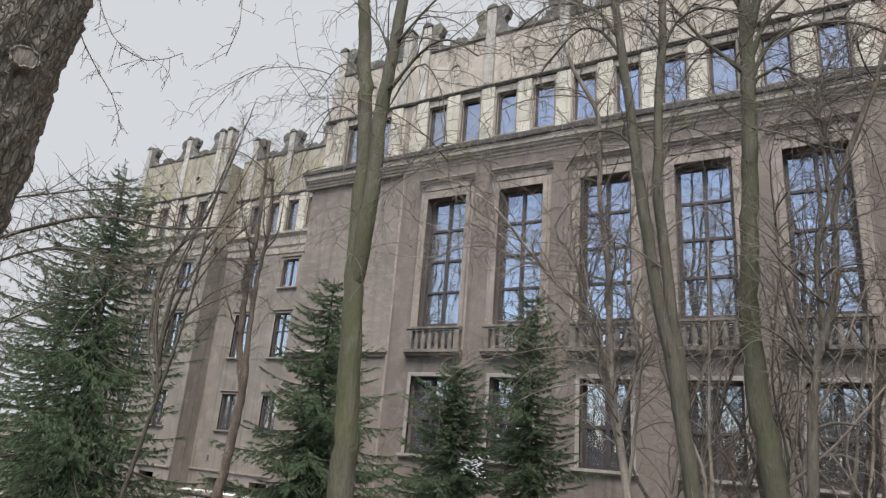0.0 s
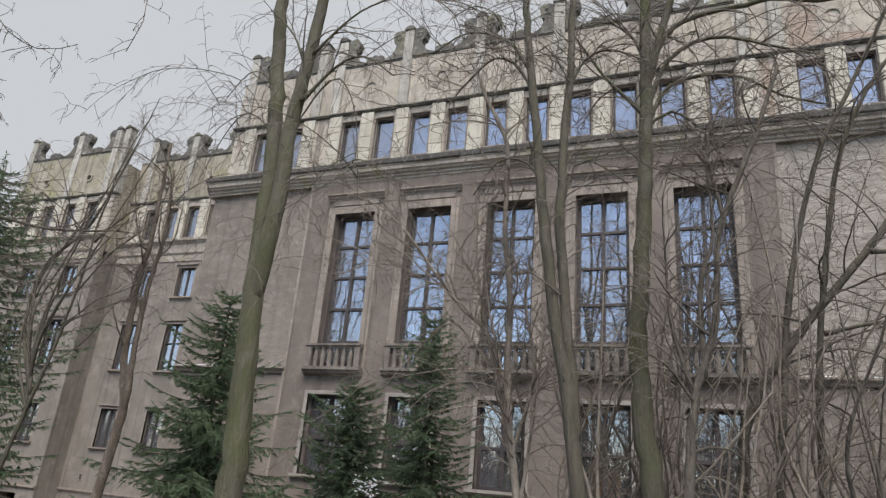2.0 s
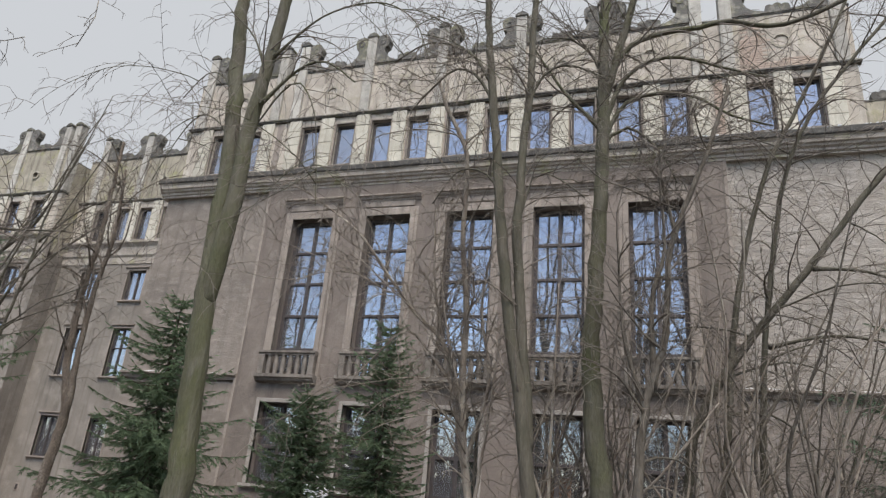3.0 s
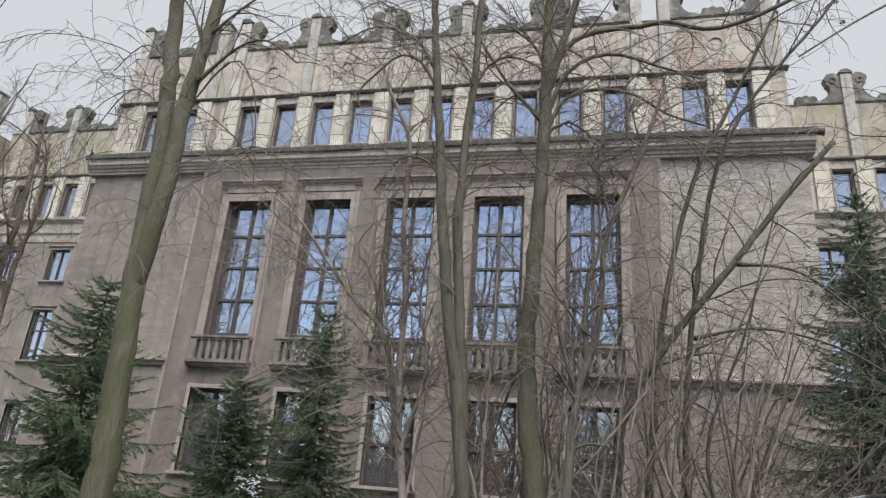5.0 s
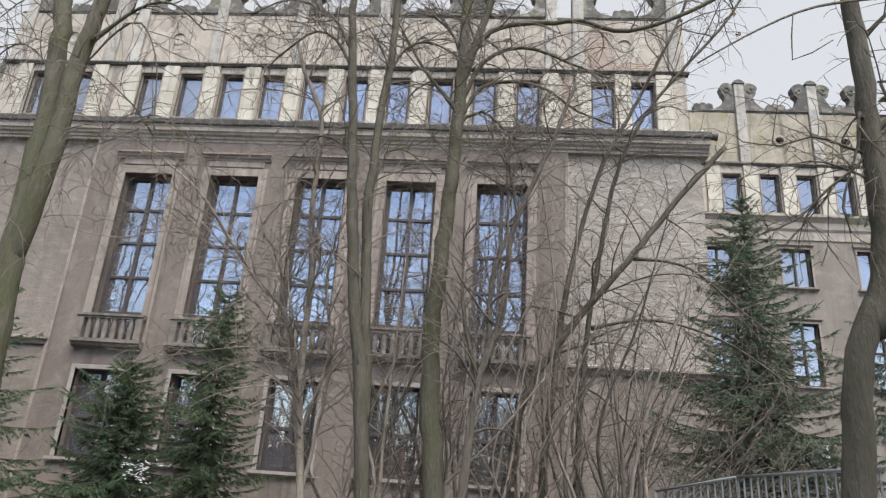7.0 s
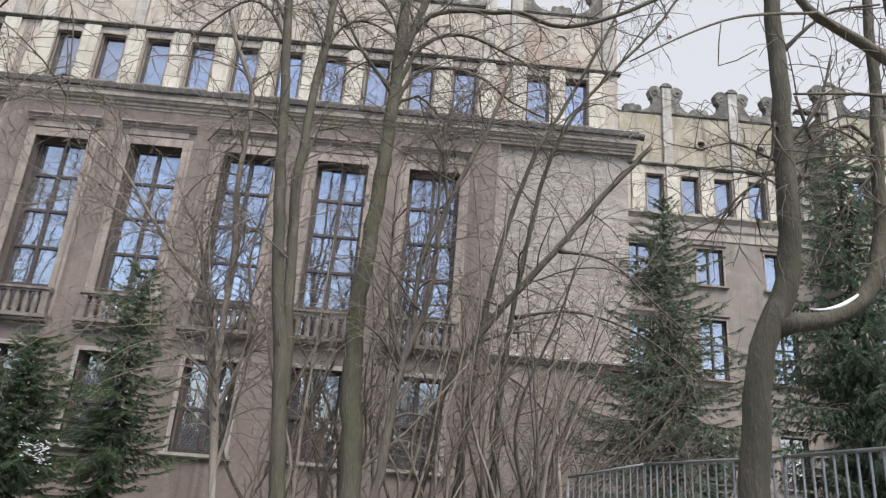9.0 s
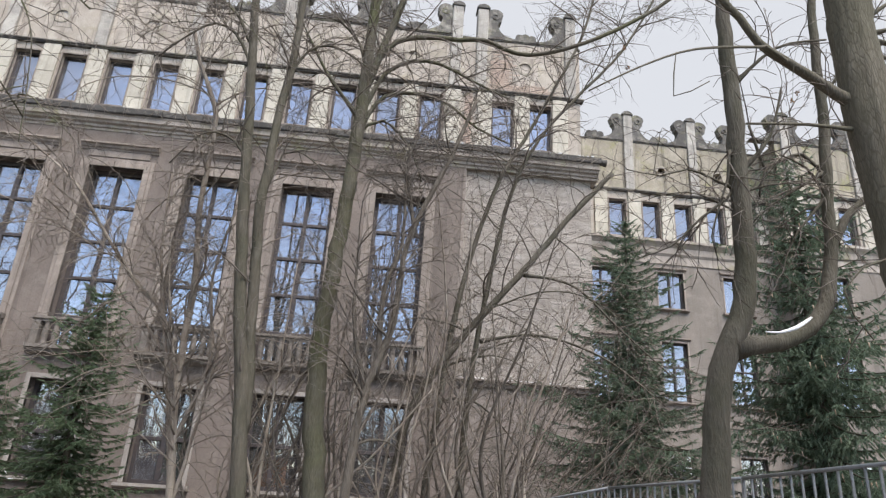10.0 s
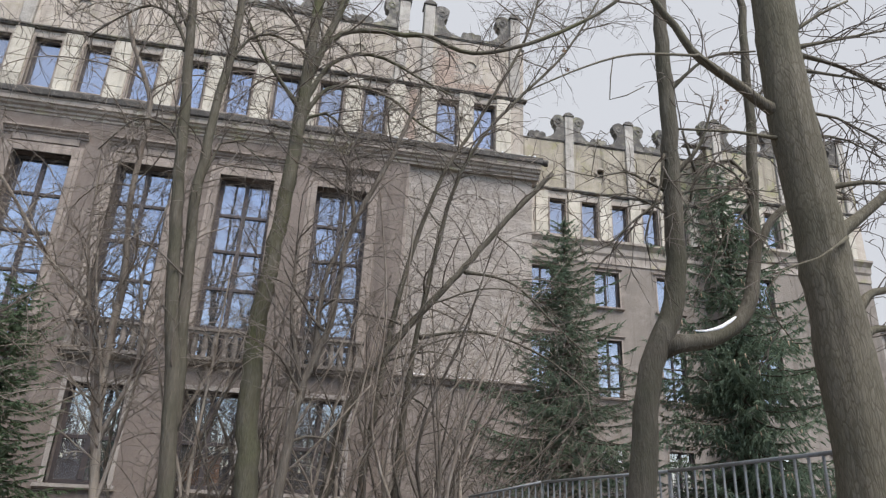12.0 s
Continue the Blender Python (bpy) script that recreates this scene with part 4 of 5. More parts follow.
# double-stemmed tree with algae on the bark, in front of the hall's left bays
stems = []
stems.append(([(0.3, -12, -0.42), (0.24, -12, 0.46), (0.12, -12, 1.85), (0.05, -12, 2.77), (0.02, -12, 3.66), (-0.04, -12, 4.48), (-0.17, -12, 5.43), (-0.31, -12, 6.46), (-0.5, -12, 8.2), (-0.6, -12, 9.4)], 0.185, 0.07, 0.7))
stems.append(([(0.13, -12, 2.2), (0.2, -12.04, 3.0), (0.26, -12.05, 3.88), (0.24, -12.05, 4.72), (0.31, -12.05, 5.41), (0.38, -12.05, 6.42), (0.55, -12.1, 8.0), (0.7, -12.1, 9.2)], 0.13, 0.06, 0.9))
stems.append(([(-0.05, -12, 5.1), (-0.5, -11.9, 5.9), (-0.95, -11.8, 6.1), (-1.3, -11.8, 5.7)], 0.018, 0.006, 0.7))
stems.append(([(0.4, -12.1, 5.2), (0.9, -12.1, 5.7), (1.4, -12.2, 5.7), (1.9, -12.2, 5.3)], 0.028, 0.01, 0.8))
stems.append(([(0.42, -12.1, 5.6), (0.05, -12.1, 6.4), (-0.4, -12.2, 6.9)], 0.028, 0.01, 0.7))
stems.append(([(0.42, -12.1, 4.9), (0.7, -12.1, 5.35), (1.05, -12.2, 5.4), (1.35, -12.2, 4.9), (1.5, -12.2, 4.2), (1.6, -12.2, 3.5)], 0.016, 0.005, 1.0))
stems.append(([(0.1, -12, 4.4), (-0.3, -12, 5.0), (-0.7, -12, 5.2), (-1.1, -11.9, 4.9), (-1.4, -11.9, 4.2)], 0.016, 0.005, 1.0))
stems.append(([(0.45, -12.1, 6.0), (1.1, -12, 6.7), (1.9, -11.9, 6.9), (2.5, -11.9, 6.5), (2.8, -11.9, 5.8)], 0.02, 0.006, 1.1))
make_tree("grey-green smooth-barked bare tree forking into two stems", stems, GREEN_BARK, TWIG, 11, top=17, limbs=20, twigs=13, length=1.3, droop=0.34, lo=0.5)

# flaking trunk by the left wing
make_tree("thin leaning bare tree with flaking pale bark",
          [([(-6.22, -8, -0.97), (-6.05, -8, 0.45), (-6.01, -8, 1.11), (-6.2, -8, 1.8), (-6.35, -8, 2.4), (-6.45, -8, 3.77), (-6.4, -8, 5.2), (-6.5, -8, 7.58)], 0.13, 0.035, 1.0),
           ([(-6.0, -8, 0.9), (-5.95, -8.05, 1.5), (-6.02, -8.05, 2.15), (-6.08, -8.05, 3.74), (-5.95, -8.05, 5.2), (-6.2, -8, 6.8)], 0.09, 0.03, 1.0),
           ([(-6.15, -8, 3.2), (-6.6, -8, 4.0), (-7.1, -8, 4.3)], 0.03, 0.01, 0.6)],
          FLAKY_BARK, TWIG, 12, limbs=14, twigs=22, length=1.0, lo=0.35)
stems = []
stems.append(([(-7.54, -9, 1.09), (-7.28, -9, 2.17), (-7.08, -9, 3.48), (-6.99, -9, 4.37), (-6.99, -9, 5.09), (-6.78, -9, 6.01), (-6.39, -9, 7.15), (-6.1, -9, 8.2)], 0.06, 0.008, 1.0))
stems.append(([(-7.6, -9, 1.3), (-8.4, -8.9, 2.4), (-8.6, -8.9, 3.4), (-8.14, -9, 4.21), (-7.26, -9, 4.96), (-6.92, -9, 5.69), (-6.63, -9, 6.9), (-6.14, -9, 7.81)], 0.05, 0.007, 1.0))
stems.append(([(-7.6, -9, 1.2), (-7.75, -9.1, 2.4), (-7.6, -9.1, 3.6), (-7.3, -9.1, 4.6), (-6.75, -9.1, 5.7), (-6.3, -9, 7.2)], 0.042, 0.007, 1.0))
for k, (x0, z0, x1, z1, x2, z2) in enumerate(((-8.4, 2.45, -7.9, 4.3, -7.0, 5.7), (-8.3, 3.3, -7.75, 4.6, -6.7, 5.6), (-8.25, 3.7, -7.6, 4.75, -6.6, 6.3), (-8.0, 2.9, -7.5, 4.5, -6.4, 6.9), (-7.5, 2.3, -7.0, 4.0, -5.8, 5.2), (-7.4, 2.6, -6.8, 4.4, -5.6, 6.7), (-7.3, 3.2, -6.6, 4.1, -5.5, 4.7))):
    stems.append(([(-7.58 - 0.03 * k, -9, 0.9 + 0.12 * k), (x0, -9 - 0.05 * k, z0), (x1, -9.05, z1), (x2, -9.1, z2)], 0.036, 0.007, 0.6))
stems.append(([(-7.3, -9, 2.7), (-6.9, -9, 2.9), (-6.38, -9, 3.25), (-5.65, -9, 3.46), (-4.74, -9, 3.78)], 0.022, 0.008, 0.9))
stems.append(([(-7.28, -9, 2.6), (-7.0, -9, 2.8), (-6.56, -9, 2.96), (-5.88, -9, 3.15), (-5.3, -8.9, 3.4)], 0.022, 0.008, 0.9))
stems.append(([(-7.1, -9, 3.4), (-6.4, -8.9, 4.4), (-5.6, -8.8, 5.0)], 0.025, 0.009, 0.9))
stems.append(([(-6.95, -9, 4.6), (-6.2, -8.9, 5.3), (-5.5, -8.8, 5.6), (-4.8, -8.8, 5.6)], 0.022, 0.008, 0.9))
make_tree("cluster of leaning bare saplings beside the spruce", stems, BARK, TWIG, 13, limbs=10, twigs=16, length=1.0, lift=0.45)

# multi-stemmed group in the middle
stems = []
stems.append(([(4.15, -10.5, 0.01), (4.08, -10.5, 0.55), (3.98, -10.5, 1.36), (3.83, -10.5, 2.22), (3.72, -10.5, 2.91), (3.59, -10.5, 3.9), (3.51, -10.5, 4.74), (3.35, -10.5, 6.12), (3.26, -10.5, 7.05), (3.15, -10.5, 9.0)], 0.11, 0.035, 1.0))
stems.append(([(4.1, -10.45, 0.8), (4.04, -10.45, 1.36), (3.95, -10.45, 2.23), (3.87, -10.45, 3.17), (3.83, -10.5, 3.77), (3.86, -10.5, 4.29), (3.87, -10.5, 5.06), (3.94, -10.5, 5.88), (3.96, -10.5, 7.14), (4.0, -10.5, 9.0)], 0.088, 0.025, 1.0))
stems.append(([(3.8, -10.5, 3.7), (3.97, -10.5, 4.37), (4.02, -10.5, 4.57), (4.22, -10.5, 4.63), (4.5, -10.5, 4.46), (4.77, -10.5, 4.21)], 0.023, 0.008, 0.7))
stems.append(([(3.9, -10.5, 5.5), (3.94, -10.5, 5.82), (4.14, -10.5, 6.3), (4.42, -10.5, 6.45), (4.7, -10.5, 6.37), (5.1, -10.5, 6.1)], 0.029, 0.008, 0.8))
stems.append(([(3.36, -10.5, 5.8), (3.3, -10.5, 6.07), (3.05, -10.5, 6.48), (2.74, -10.5, 6.62), (2.45, -10.5, 6.41), (2.0, -10.4, 6.0)], 0.031, 0.010, 0.8))
stems.append(([(3.6, -10.5, 4.2), (3.52, -10.5, 4.42), (3.35, -10.5, 4.68), (3.06, -10.5, 4.8), (2.83, -10.5, 4.7), (2.5, -10.4, 4.3)], 0.023, 0.008, 0.8))
stems.append(([(3.3, -10.5, 6.3), (2.9, -10.4, 7.0), (2.2, -10.4, 7.3), (1.6, -10.4, 7.0)], 0.033, 0.011, 0.8))
make_tree("bare grey tree forking into two upright stems", stems, BARK, TWIG, 14, top=17, limbs=15, twigs=24, length=1.25, droop=0.16, lo=0.45)
stems = []
stems.append(([(3.13, -9.5, -0.07), (2.98, -9.5, 0.97), (2.9, -9.5, 1.9), (2.89, -9.5, 2.91), (2.75, -9.5, 3.99), (2.73, -9.5, 5.17), (2.65, -9.5, 5.79), (2.27, -9.5, 6.6), (2.08, -9.5, 7.19)], 0.066, 0.032, 0.8))
stems.append(([(3.1, -9.5, 0.1), (2.85, -9.45, 1.2), (2.55, -9.4, 2.3), (2.3, -9.4, 3.4), (2.2, -9.4, 4.6)], 0.045, 0.012, 0.8))
stems.append(([(3.15, -9.5, 0.0), (2.95, -9.55, 1.3), (2.62, -9.6, 2.6), (2.45, -9.6, 3.6)], 0.035, 0.01, 0.7))
stems.append(([(3.15, -9.5, -0.1), (3.3, -9.55, 1.0), (3.42, -9.6, 2.1), (3.55, -9.6, 3.3)], 0.035, 0.01, 0.7))
stems.append(([(2.98, -9.5, 0.9), (2.7, -9.4, 1.98), (2.45, -9.4, 2.5), (2.04, -9.4, 2.85), (1.41, -9.4, 3.61), (0.86, -9.4, 4.29), (0.14, -9.4, 4.85), (-0.47, -9.4, 5.25), (-1.1, -9.4, 5.5)], 0.045, 0.01, 1.0))
stems.append(([(2.2, -9.4, 2.7), (1.76, -9.4, 3.16), (1.46, -9.4, 3.26), (1.13, -9.4, 3.46), (0.73, -9.4, 3.6), (0.22, -9.4, 3.6), (-0.3, -9.4, 3.45)], 0.018, 0.006, 0.8))
stems.append(([(2.2, -9.4, 1.0), (2.72, -9.3, 1.32), (3.39, -9.3, 1.61), (3.81, -9.3, 1.66), (4.14, -9.3, 1.79), (4.76, -9.3, 1.9)], 0.013, 0.006, 0.5))
stems.append(([(3.0, -9.5, 0.6), (3.3, -9.5, 1.8), (3.1, -9.4, 3.0), (3.3, -9.4, 4.4)], 0.04, 0.014, 0.8))
stems.append(([(2.6, -9.4, 1.9), (1.9, -9.3, 2.6), (1.3, -9.2, 2.2), (0.6, -9.2, 1.4)], 0.022, 0.008, 0.4))
make_tree("slender pale bare tree with broken crown", stems, PALE_BARK, PALE_TWIG, 15, limbs=30, reach=2.6, twigs=34, length=1.2, droop=0.12, lo=0.25)
stems = []
stems.append(([(4.97, -10, 0.07), (4.82, -10, 1.78), (4.88, -10, 3.4), (4.96, -10, 4.93), (4.99, -10, 6.43), (5.01, -10, 7.74), (5.05, -10, 9.2)], 0.165, 0.035, 1.0))
stems.append(([(4.99, -10, 6.0), (5.25, -10, 7.05), (5.42, -10, 7.7), (5.7, -10, 9.0)], 0.07, 0.025, 1.0))
stems.append(([(4.98, -10, 5.5), (5.1, -10, 5.97), (5.33, -10, 6.46), (5.71, -10, 6.72), (6.14, -10, 6.72), (6.64, -10, 6.49), (7.3, -10, 6.2)], 0.049, 0.012, 0.9))
stems.append(([(4.97, -10, 5.2), (5.1, -10, 5.64), (5.34, -10, 6.01), (5.81, -10, 6.12), (6.31, -10, 5.99), (6.79, -10, 5.62), (7.3, -10, 5.4)], 0.044, 0.012, 0.9))
stems.append(([(5.0, -10, 6.1), (5.12, -10, 6.59), (5.42, -10, 7.04), (5.91, -10, 7.21), (6.43, -10, 7.23), (6.85, -10, 7.28), (7.6, -10, 7.1)], 0.046, 0.012, 0.9))
stems.append(([(4.97, -10, 5.2), (5.1, -10, 5.46), (5.34, -10, 5.57), (5.62, -10, 5.35), (5.84, -10, 5.03), (6.0, -10, 4.6)], 0.035, 0.010, 0.7))
stems.append(([(5.0, -10, 6.3), (4.85, -10, 6.9), (4.5, -10, 7.3), (4.1, -10, 7.4)], 0.034, 0.010, 0.8))
stems.append(([(4.95, -10, 5.6), (4.4, -10, 6.3), (3.9, -10, 7.2)], 0.039, 0.012, 0.8))
make_tree("bare tree with green algae on its upright trunk", stems, GREEN_BARK, TWIG, 16, top=18, limbs=13, twigs=24, length=1.3, droop=0.15, lo=0.5)
make_tree("dark crooked bare tree with steep limbs",
          [([(5.35, -10.5, 0.11), (5.47, -10.5, 1.29), (5.75, -10.5, 2.3), (5.85, -10.5, 3.38), (6.1, -10.5, 4.12), (6.38, -10.5, 4.8), (6.7, -10.5, 5.8)], 0.078, 0.025, 1.0),
           ([(5.61, -10.5, 1.6), (5.6, -10.5, 2.75), (5.78, -10.5, 3.4), (5.75, -10.5, 4.6)], 0.045, 0.015, 1.0),
           ([(5.95, -10.5, 3.5), (5.85, -10.4, 4.1), (5.76, -10.4, 4.7), (6.05, -10.4, 5.5)], 0.032, 0.012, 0.8),
           ([(5.5, -10.5, 1.3), (5.25, -10.5, 2.3), (5.2, -10.4, 3.4)], 0.04, 0.012, 0.8)],
          BROWN_BARK, TWIG, 17, limbs=14, twigs=32, length=1.1, lo=0.3)
stems = []
stems.append(([(5.93, -8.5, 0.14), (6.17, -8.5, 1.43), (6.78, -8.5, 2.46), (8.02, -8.5, 4.03), (8.63, -8.5, 4.85), (9.5, -8.5, 5.89)], 0.09, 0.042, 1.3))
stems.append(([(6.35, -8.6, -1.95), (6.45, -8.55, 0.2), (6.6, -8.5, 1.6), (6.84, -8.5, 3.36), (7.36, -8.5, 5.33), (7.98, -8.5, 6.61), (8.87, -8.5, 8.54)], 0.07, 0.025, 1.4))
stems.append(([(6.9, -8.4, -1.95), (6.96, -8.5, 0.34), (7.13, -8.5, 2.46), (7.44, -8.5, 4.32), (7.73, -8.5, 5.53), (8.25, -8.5, 6.6), (9.0, -8.5, 7.6)], 0.06, 0.02, 1.3))
stems.append(([(7.2, -8.5, 2.6), (8.2, -8.4, 2.8), (9.3, -8.4, 2.5), (10.3, -8.4, 1.8)], 0.03, 0.01, 0.5))
stems.append(([(7.9, -8.5, 3.8), (8.8, -8.4, 3.7), (9.6, -8.4, 3.0), (10.5, -8.3, 2.3)], 0.03, 0.01, 0.5))
make_tree("large leaning bare tree with a snapped diagonal limb", stems, BARK, TWIG, 18, top=13, limbs=22, twigs=28, length=1.4, lo=0.2, droop=0.12)


def make_thicket(label, x0, x1, y0, y1, count, tall, seed, lean=0.16):
    """A thicket of thin upright shoots, each a plant of its own stem."""
    rnd = random.Random(seed)
    for k in range(count):
        x, y = rnd.uniform(x0, x1), rnd.uniform(y0, y1)
        z = ground_height(x, y)
        h = tall * rnd.uniform(0.6, 1.1)
        lx, ly = rnd.gauss(0.08, lean), rnd.gauss(0, lean)
        bow = rnd.gauss(0, 0.14)
        pts = [(x, y, z), (x + lx * h * 0.15 + bow, y + ly * h * 0.2, z + h * 0.22), (x + lx * h * 0.4 - bow * 0.6, y + ly * h * 0.4, z + h * 0.46), (x + lx * h * 0.75 + bow * 1.3, y + ly * h * 0.7, z + h * 0.72), (x + lx * h * 1.3 + bow * 2.5, y + ly * h, z + h)]
        r = rnd.uniform(0.02, 0.05)
        make_tree(label, [(pts, r, 0.007, 1.0)], rnd.choice((PALE_BARK, BROWN_BARK)), rnd.choice((TWIG, PALE_TWIG)), seed * 100 + k, twigs=9, length=0.9, lo=0.3, category="sapling", spread=0.7, group="saplings in the thicket")


make_thicket("thin bare sapling shoot in the undergrowth", 6.0, 8.0, -9.5, -7.8, 30, 5.6, 31)
make_thicket("thin bare sapling shoot in the undergrowth", 3.2, 6.0, -9.8, -8.6, 34, 5.0, 32)
make_thicket("thin bare sapling shoot in the undergrowth", 8.0, 10.6, -9.0, -7.0, 5, 3.4, 33, 0.3)


def make_fanning_shrub(label, x, y, seed, count, low, high, size):
    """A shrub of thin stems that fan out to one side at angles between low and high degrees, with side twigs."""
    rnd = random.Random(seed)
    z = ground_height(x, y)
    shrub = thing("shrub", label, "shrub", (x, y, z))
    cloud = Solid()
    for k in range(count):
        a = radians(low + (high - low) * (k + rnd.uniform(0.1, 0.9)) / count)
        n = size * rnd.uniform(0.75, 1.1)
        p = Vector((rnd.uniform(-0.5, 0.5), rnd.uniform(-0.4, 0.4), 0))
        d = Vector((math.cos(a), rnd.uniform(-0.12, 0.12), math.sin(a)))
        bow = rnd.uniform(-0.035, 0.03)
        pts = [p.copy()]
        for i in range(int(n / 0.25)):
            d = (d + Vector((rnd.gauss(0, 0.05), rnd.gauss(0, 0.03), rnd.gauss(0, 0.05) + bow))).normalized()
            p = p + d * 0.25
            pts.append(p.copy())
        rr = limb_radii(len(pts), rnd.uniform(0.018, 0.032), 0.006)
        part("stem", Solid().tube(pts, rr, 6, 0.08, seed + k), rnd.choice((BARK, BROWN_BARK)), shrub)
        twig_cloud(cloud, rnd, pts, rr, 8, 1.2, 2, 0.6, 0.1, 0.06, 0.11, 0.2)
    tagged(part("crown", cloud, TWIG, shrub), kind="stuff")


make_fanning_shrub("bare shrub with long thin stems fanning out before the corner bay", 6.9, -7.4, 91, 20, 22, 72, 5.4)
make_fanning_shrub("bare shrub with long thin stems fanning out before the corner bay", 7.7, -6.8, 92, 12, 15, 65, 4.4)

# kinked tree behind the railing, with a snow-topped limb
stems = []
stems.append(([(8.47, -13.3, 0.32), (8.55, -13.3, 1.0), (8.61, -13.3, 1.42), (8.76, -13.3, 1.73), (8.94, -13.3, 2.3), (8.98, -13.3, 3.17), (9.0, -13.3, 4.17), (9.02, -13.3, 5.68), (9.05, -13.3, 7.4)], 0.14, 0.06, 0.3))
stems.append(([(8.72, -13.3, 1.62), (8.95, -13.25, 1.69), (9.27, -13.2, 1.75), (9.56, -13.2, 1.9), (9.76, -13.2, 2.15), (9.86, -13.2, 2.45), (9.93, -13.2, 2.82), (9.96, -13.2, 3.2), (10.05, -13.2, 4.02), (10.09, -13.2, 4.55), (10.11, -13.2, 5.14), (10.17, -13.2, 5.88), (10.25, -13.2, 7.4), (10.1, -13.2, 9.2)], 0.088, 0.022, 0.5))
stems.append(([(9.94, -13.2, 2.7), (10.0, -13.2, 2.85), (10.11, -13.2, 3.05), (10.33, -13.2, 3.28), (10.62, -13.2, 3.45), (11.2, -13.2, 3.5)], 0.055, 0.02, 0.7))
stems.append(([(9.97, -13.2, 3.3), (9.72, -13.3, 3.55), (9.4, -13.4, 3.6)], 0.018, 0.007, 0.7))
stems.append(([(10.08, -13.2, 4.4), (10.25, -13.3, 4.75), (10.6, -13.4, 5.3)], 0.022, 0.008, 0.8))
stems.append(([(9.0, -13.3, 4.4), (9.5, -13.4, 4.9), (10.1, -13.4, 5.1)], 0.025, 0.01, 0.8))
stems.append(([(8.99, -13.3, 3.4), (9.3, -13.4, 3.8), (9.5, -13.4, 4.4)], 0.025, 0.01, 0.7))
stems.append(([(8.97, -13.3, 3.3), (8.84, -13.3, 3.12), (8.56, -13.3, 2.88), (8.24, -13.3, 2.56), (7.96, -13.3, 2.43)], 0.02, 0.006, 1.2))
stems.append(([(8.98, -13.3, 3.5), (8.89, -13.35, 3.62), (8.84, -13.35, 3.3), (8.72, -13.3, 2.93), (8.65, -13.3, 2.69), (8.69, -13.3, 2.46)], 0.018, 0.006, 0.9))
stems.append(([(8.97, -13.3, 3.2), (8.71, -13.3, 3.32), (8.46, -13.3, 3.39), (8.18, -13.3, 3.29), (7.84, -13.3, 3.32)], 0.013, 0.005, 1.0))
stems.append(([(8.97, -13.3, 2.95), (8.66, -13.3, 3.1), (8.42, -13.3, 3.14), (8.11, -13.3, 3.06)], 0.011, 0.005, 0.9))
stems.append(([(9.97, -13.2, 3.4), (9.92, -13.2, 3.63), (9.77, -13.2, 3.77), (9.54, -13.2, 3.67), (9.34, -13.2, 3.53), (9.24, -13.2, 3.2)], 0.028, 0.011, 0.9))
stems.append(([(9.34, -13.2, 3.53), (9.28, -13.2, 3.78), (9.22, -13.2, 4.04)], 0.02, 0.014, 0.3))
stems.append(([(8.97, -13.3, 3.18), (9.28, -13.3, 3.31), (9.72, -13.3, 3.38), (10.22, -13.3, 3.4)], 0.012, 0.006, 0.7))
stems.append(([(9.97, -13.2, 3.58), (9.67, -13.2, 3.37), (9.48, -13.2, 3.24), (9.22, -13.2, 3.02), (9.09, -13.2, 2.88)], 0.018, 0.007, 0.9))
stems.append(([(9.97, -13.2, 3.33), (9.81, -13.2, 3.13), (9.61, -13.2, 2.9), (9.45, -13.2, 2.62), (9.37, -13.2, 2.39)], 0.016, 0.006, 0.9))
kinked = make_tree("kinked brown bare tree with a heavy side limb", stems, BARK, TWIG, 19, limbs=1, twigs=9, length=0.9, droop=0.2, lo=0.5)
snow_line = [p - kinked.location for p in spline([(9.12, -13.23, 1.83), (9.26, -13.23, 1.835), (9.44, -13.23, 1.9), (9.63, -13.23, 2.03)], 0.06)]
part("snow", Solid().tube(snow_line, [0.005 + 0.015 * math.sin(math.pi * (i / (len(snow_line) - 1)) ** 1.4) for i in range(len(snow_line))], 8, 0.3, 5, 1.5), SNOW, kinked, "strip of snow on the limb")
stems = []
stems.append(([(9.15, -15, 0.0), (9.14, -15, 0.64), (9.11, -15, 1.37), (9.08, -15, 2.02), (9.03, -15, 2.65), (8.99, -15, 3.15), (8.99, -15, 3.6), (9.0, -15, 4.21), (9.05, -15, 6.0), (9.0, -15, 9.0)], 0.205, 0.12, 0))
stems.append(([(9.02, -15, 3.0), (8.9, -15, 3.1), (8.77, -15, 3.17), (8.58, -15, 3.3), (8.38, -15, 3.42), (8.21, -15, 3.55), (8.09, -15, 3.76), (7.94, -15, 3.95), (7.7, -15, 4.5)], 0.05, 0.018, 0.2))
stems.append(([(9.1, -15, 2.05), (9.22, -15, 2.15), (9.44, -15, 2.31), (9.71, -15, 2.53), (10.3, -15, 3.0)], 0.06, 0.02, 0.9))
stems.append(([(9.12, -15, 1.45), (9.24, -15, 1.54), (9.38, -15, 1.7), (9.54, -15, 1.76), (10.1, -15, 1.85)], 0.04, 0.015, 0.8))
stems.append(([(9.12, -15, 1.32), (9.25, -15, 1.38), (9.38, -15, 1.46), (9.48, -15, 1.48), (9.9, -15, 1.52)], 0.035, 0.012, 0.6))
stems.append(([(9.05, -15, 3.85), (9.16, -15, 3.93), (9.44, -15, 4.16), (9.74, -15, 4.36)], 0.02, 0.009, 0.6))
stems.append(([(9.05, -15, 3.72), (9.16, -15, 3.77), (9.55, -15, 3.92), (10.06, -15, 4.12)], 0.02, 0.009, 0.8))
